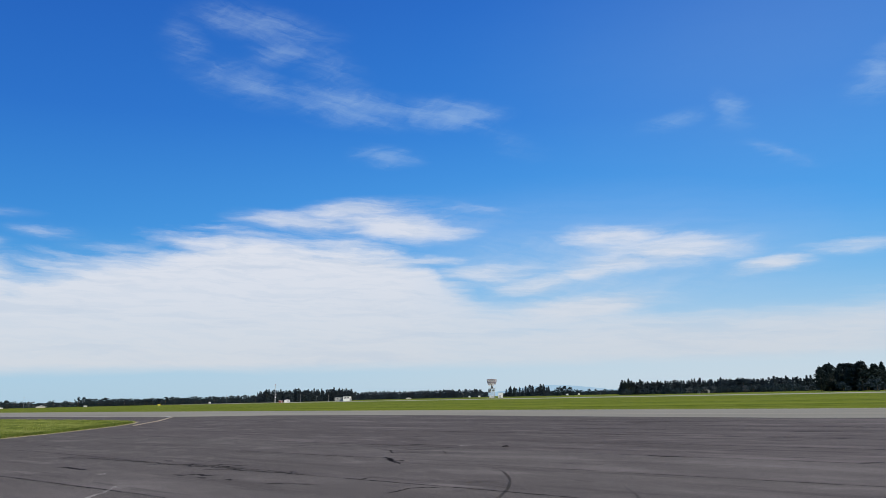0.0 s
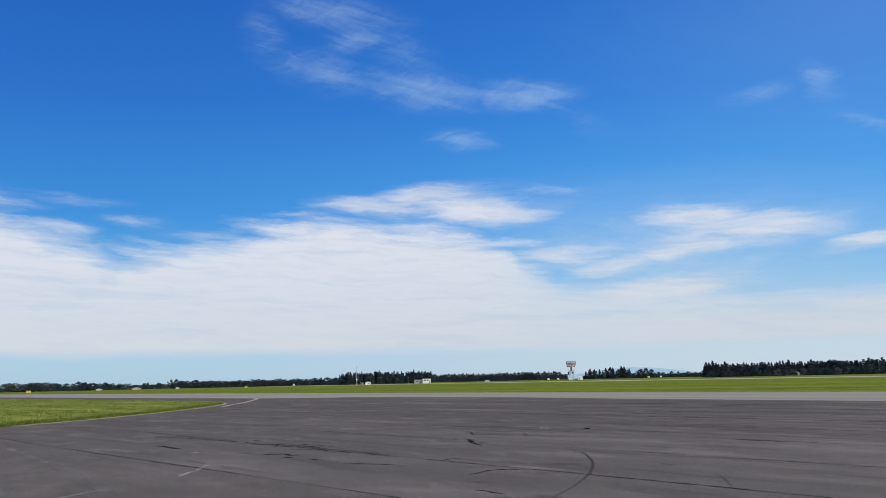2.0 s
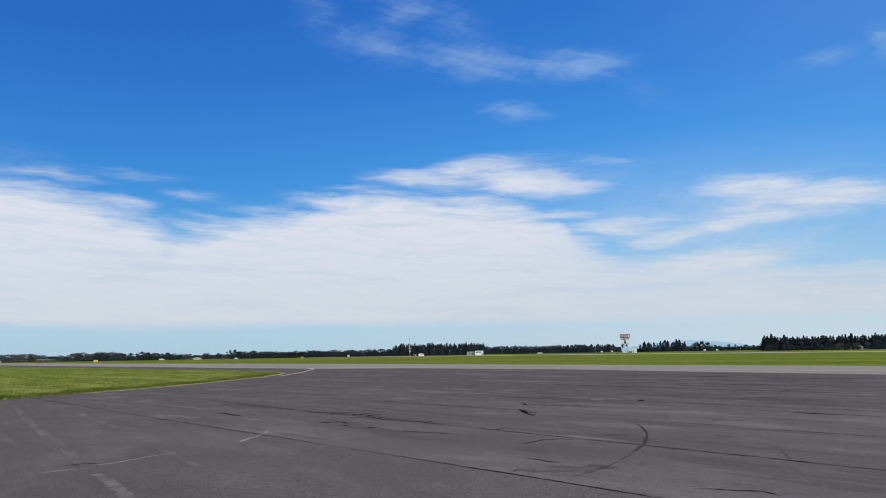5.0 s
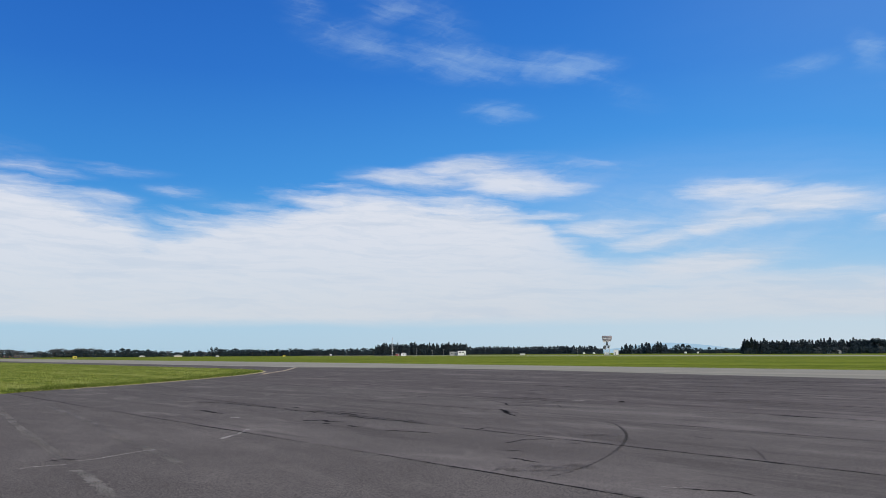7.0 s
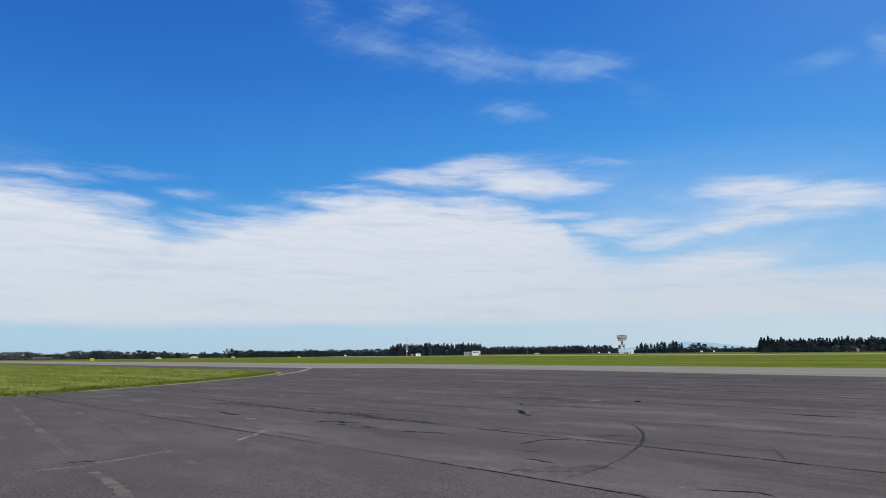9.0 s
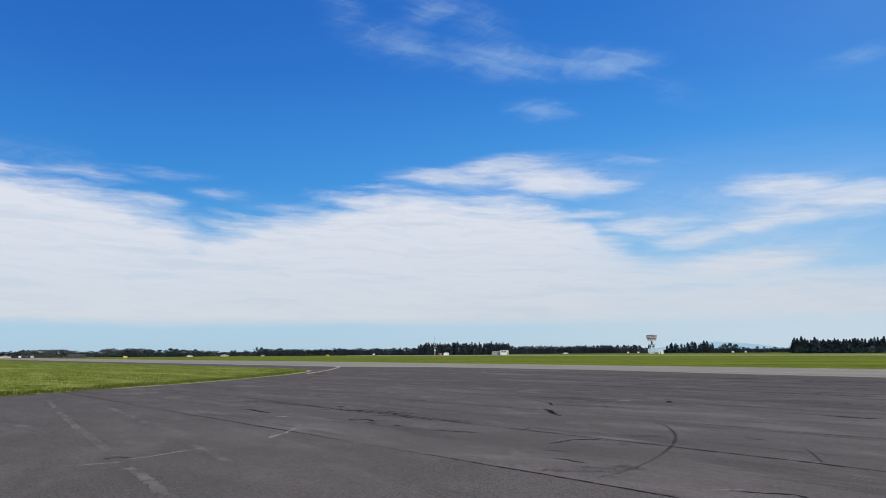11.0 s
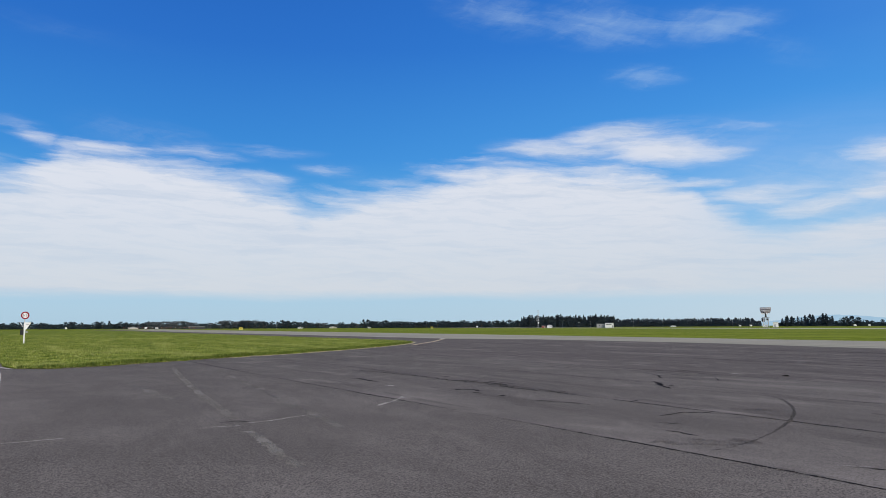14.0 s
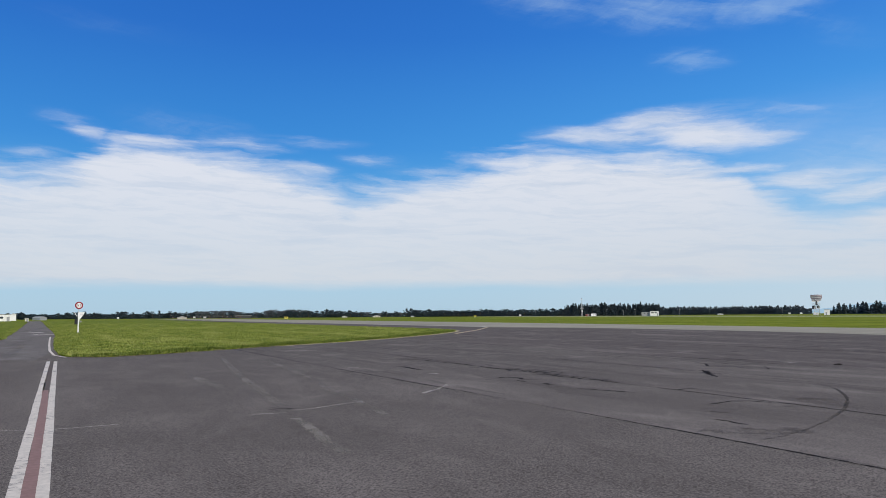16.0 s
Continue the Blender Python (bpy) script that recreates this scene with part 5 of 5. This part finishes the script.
small_building("kiosk", -49.93, 420, 1.6, 1.4, 1.45, "small cream-coloured kiosk beside the service road", M_CREAM, door=(0.2, 0.7, 1.2))
small_building("equipment_block", -36.3, 800, 15.0, 5.0, 2.6, "dark equipment block behind a row of red posts", M_DARK)
small_building("farm_building", 17.9, 596, 8.0, 6.0, 1.9, "low grey building among trees behind the runway", M_GREY, "gable", 10, windows=((-2, 1.0, 1.2, 0.9), (2, 1.0, 1.2, 0.9)))
for az, r, w in ((-24.3, 900, 3.0), (-2.69, 980, 6.0), (-40.4, 940, 10.0), (-26.9, 960, 9.0), (-29.2, 960, 6.0)):
    small_building("outbuilding", az, r, w, 5.0, 1.15, "pale outbuilding below the far trees", M_WHITE if w < 8 else M_CREAM, "gable", 8, windows=((-w * 0.2, 0.4, 0.9, 0.6), (w * 0.2, 0.4, 0.9, 0.6)), group="outbuildings on the far boundary")


def lattice_mast(az, r, high):
    t = base("radio_mast", facing(az, r), "tall thin lattice radio mast with small crossarms", "mast")
    w = 0.45
    for sx, sy in ((-w, -w), (w, -w), (0, w)):
        part("leg", rod((sx, sy, 0), (sx * 0.5, sy * 0.5, high), 0.055, None, 5), M_STEEL, t)
    bits = []
    for k in range(int(high / 1.2)):
        z = k * 1.2
        s = 1 if k % 2 else -1
        bits += [rod((-w * s, -w, z), (w * s, -w, z + 1.2), 0.05, None, 4), rod((w * s, -w, z), (0, w, z + 1.2), 0.05, None, 4)]
    part("bracing", merge(*bits), M_STEEL, t)
    for z, q in ((high * 0.45, 1.6), (high * 0.97, 1.3)):
        part("crossarm", rod((-q, 0, z), (q, 0, z), 0.12, None, 5), M_WHITE, t)
    part("beacon", rod((0, 0, high), (0, 0, high + 0.8), 0.2, 0.12, 8), M_RED, t)
    part("dish", rod((0.2, -0.5, high * 0.3), (0.2, -0.8, high * 0.3), 0.7, 0.6, 12), M_WHITE, t)


lattice_mast(-12.1, 705, 15.2)


def pole(az, r, high, label="thin pale pole at the airfield edge"):
    t = base("pole", facing(az, r), label, "pole", "poles across the airfield")
    part("shaft", rod((0, 0, 0), (0, 0, high), 0.08, 0.05, 6), M_GREY, t)
    part("arm", rod((-0.7, 0, high - 0.3), (0.7, 0, high - 0.3), 0.07, None, 5), M_STEEL, t)
    part("foot", rod((0, 0, 0), (0, 0, 0.3), 0.35, 0.3, 8), M_GREY, t)


for az, r, high in ((-10.35, 720, 6.5), (-8.4, 720, 6.0), (-9.2, 720, 5.0), (-15.4, 820, 9.0), (-27.9, 900, 11.0), (1.2, 800, 5.0), (10.9, 800, 9.0), (-5.4, 780, 6.0), (-3.4, 820, 6.0), (-30.9, 900, 7.0)):
    pole(az, r, high)


def van(az, r, label, body, turn=70.0):
    v = base("van", facing(az, r, 0, turn), label, "van", "vehicles across the airfield")
    bm = bmesh.new()
    prof = ((-2.4, 0.4), (2.2, 0.4), (2.4, 1.0), (1.7, 1.2), (1.2, 2.1), (-2.3, 2.15), (-2.4, 1.9))
    a = [bm.verts.new((x, -0.95, z)) for x, z in prof]
    b = [bm.verts.new((x, 0.95, z)) for x, z in prof]
    bm.faces.new(a)
    bm.faces.new(b[::-1])
    for i in range(len(prof)):
        bm.faces.new((a[i], b[i], b[(i + 1) % len(prof)], a[(i + 1) % len(prof)]))
    bmesh.ops.recalc_face_normals(bm, faces=bm.faces)
    bmesh.ops.bevel(bm, geom=bm.edges[:], offset=0.06, segments=1, affect="EDGES")
    part("body", bm, body, v)
    for s in (-0.97, 0.97):
        part("window", box(1.0, 0.04, 0.5, 0.7, s, 1.35, 0), M_GLASS, v, "dark side window")
    for x in (-1.5, 1.5):
        for s in (-0.85, 0.85):
            w = part("wheel", rod((x, s - 0.12, 0.36), (x, s + 0.12, 0.36), 0.36, None, 14), M_TYRE, v)
            part("rim", rod((x, s - 0.13, 0.36), (x, s + 0.13, 0.36), 0.2, None, 10), M_STEEL, w)


for az, r, turn in ((-39.6, 900, 80), (-38.9, 860, 75), (1.65, 960, 80), (2.35, 980, 75), (8.6, 900, 80), (9.4, 900, 95), (-16.5, 950, 80), (-44.5, 900, 85)):
    van(az, r, "small white van far across the airfield", M_WHITE, turn)


def taxi_board(az, r, wide, high, colour, label):
    t = base("airfield_board", facing(az, r), label, "airfield sign")
    part("panel", box(wide, 0.3, high, 0, 0, 0.35, 0.03), colour, t)
    for s in (-1, 1):
        part("leg", rod((s * wide * 0.35, 0, 0), (s * wide * 0.35, 0, 0.4), 0.07, None, 6), M_STEEL, t)
    part("bar", box(wide * 0.5, 0.04, high * 0.18, 0, -0.16, 0.35 + high * 0.4, 0), M_BLACK, t, "black bar on the board")


taxi_board(-19.78, 520, 1.6, 1.05, M_YELLOW, "bright yellow airfield board standing in the turf")
taxi_board(-33.35, 420, 1.9, 1.1, M_YELLOW, "yellow airfield board beside the far taxiway")


def red_post(az, r):
    t = base("approach_post", facing(az, r), "orange-red approach light post on the far turf", "light post", "red posts in a row")
    part("shaft", rod((0, 0, 0), (0, 0, 1.7), 0.10, 0.08, 6), M_ORANGE, t)
    part("bar", box(1.5, 0.12, 0.22, 0, 0, 1.5, 0.02), M_ORANGE, t)
    part("lamp", rod((0, -0.1, 1.72), (0, 0.1, 1.72), 0.14, None, 8), M_WHITE, t)


for i in range(16):
    red_post(-41.0 + i * 0.30, 760)
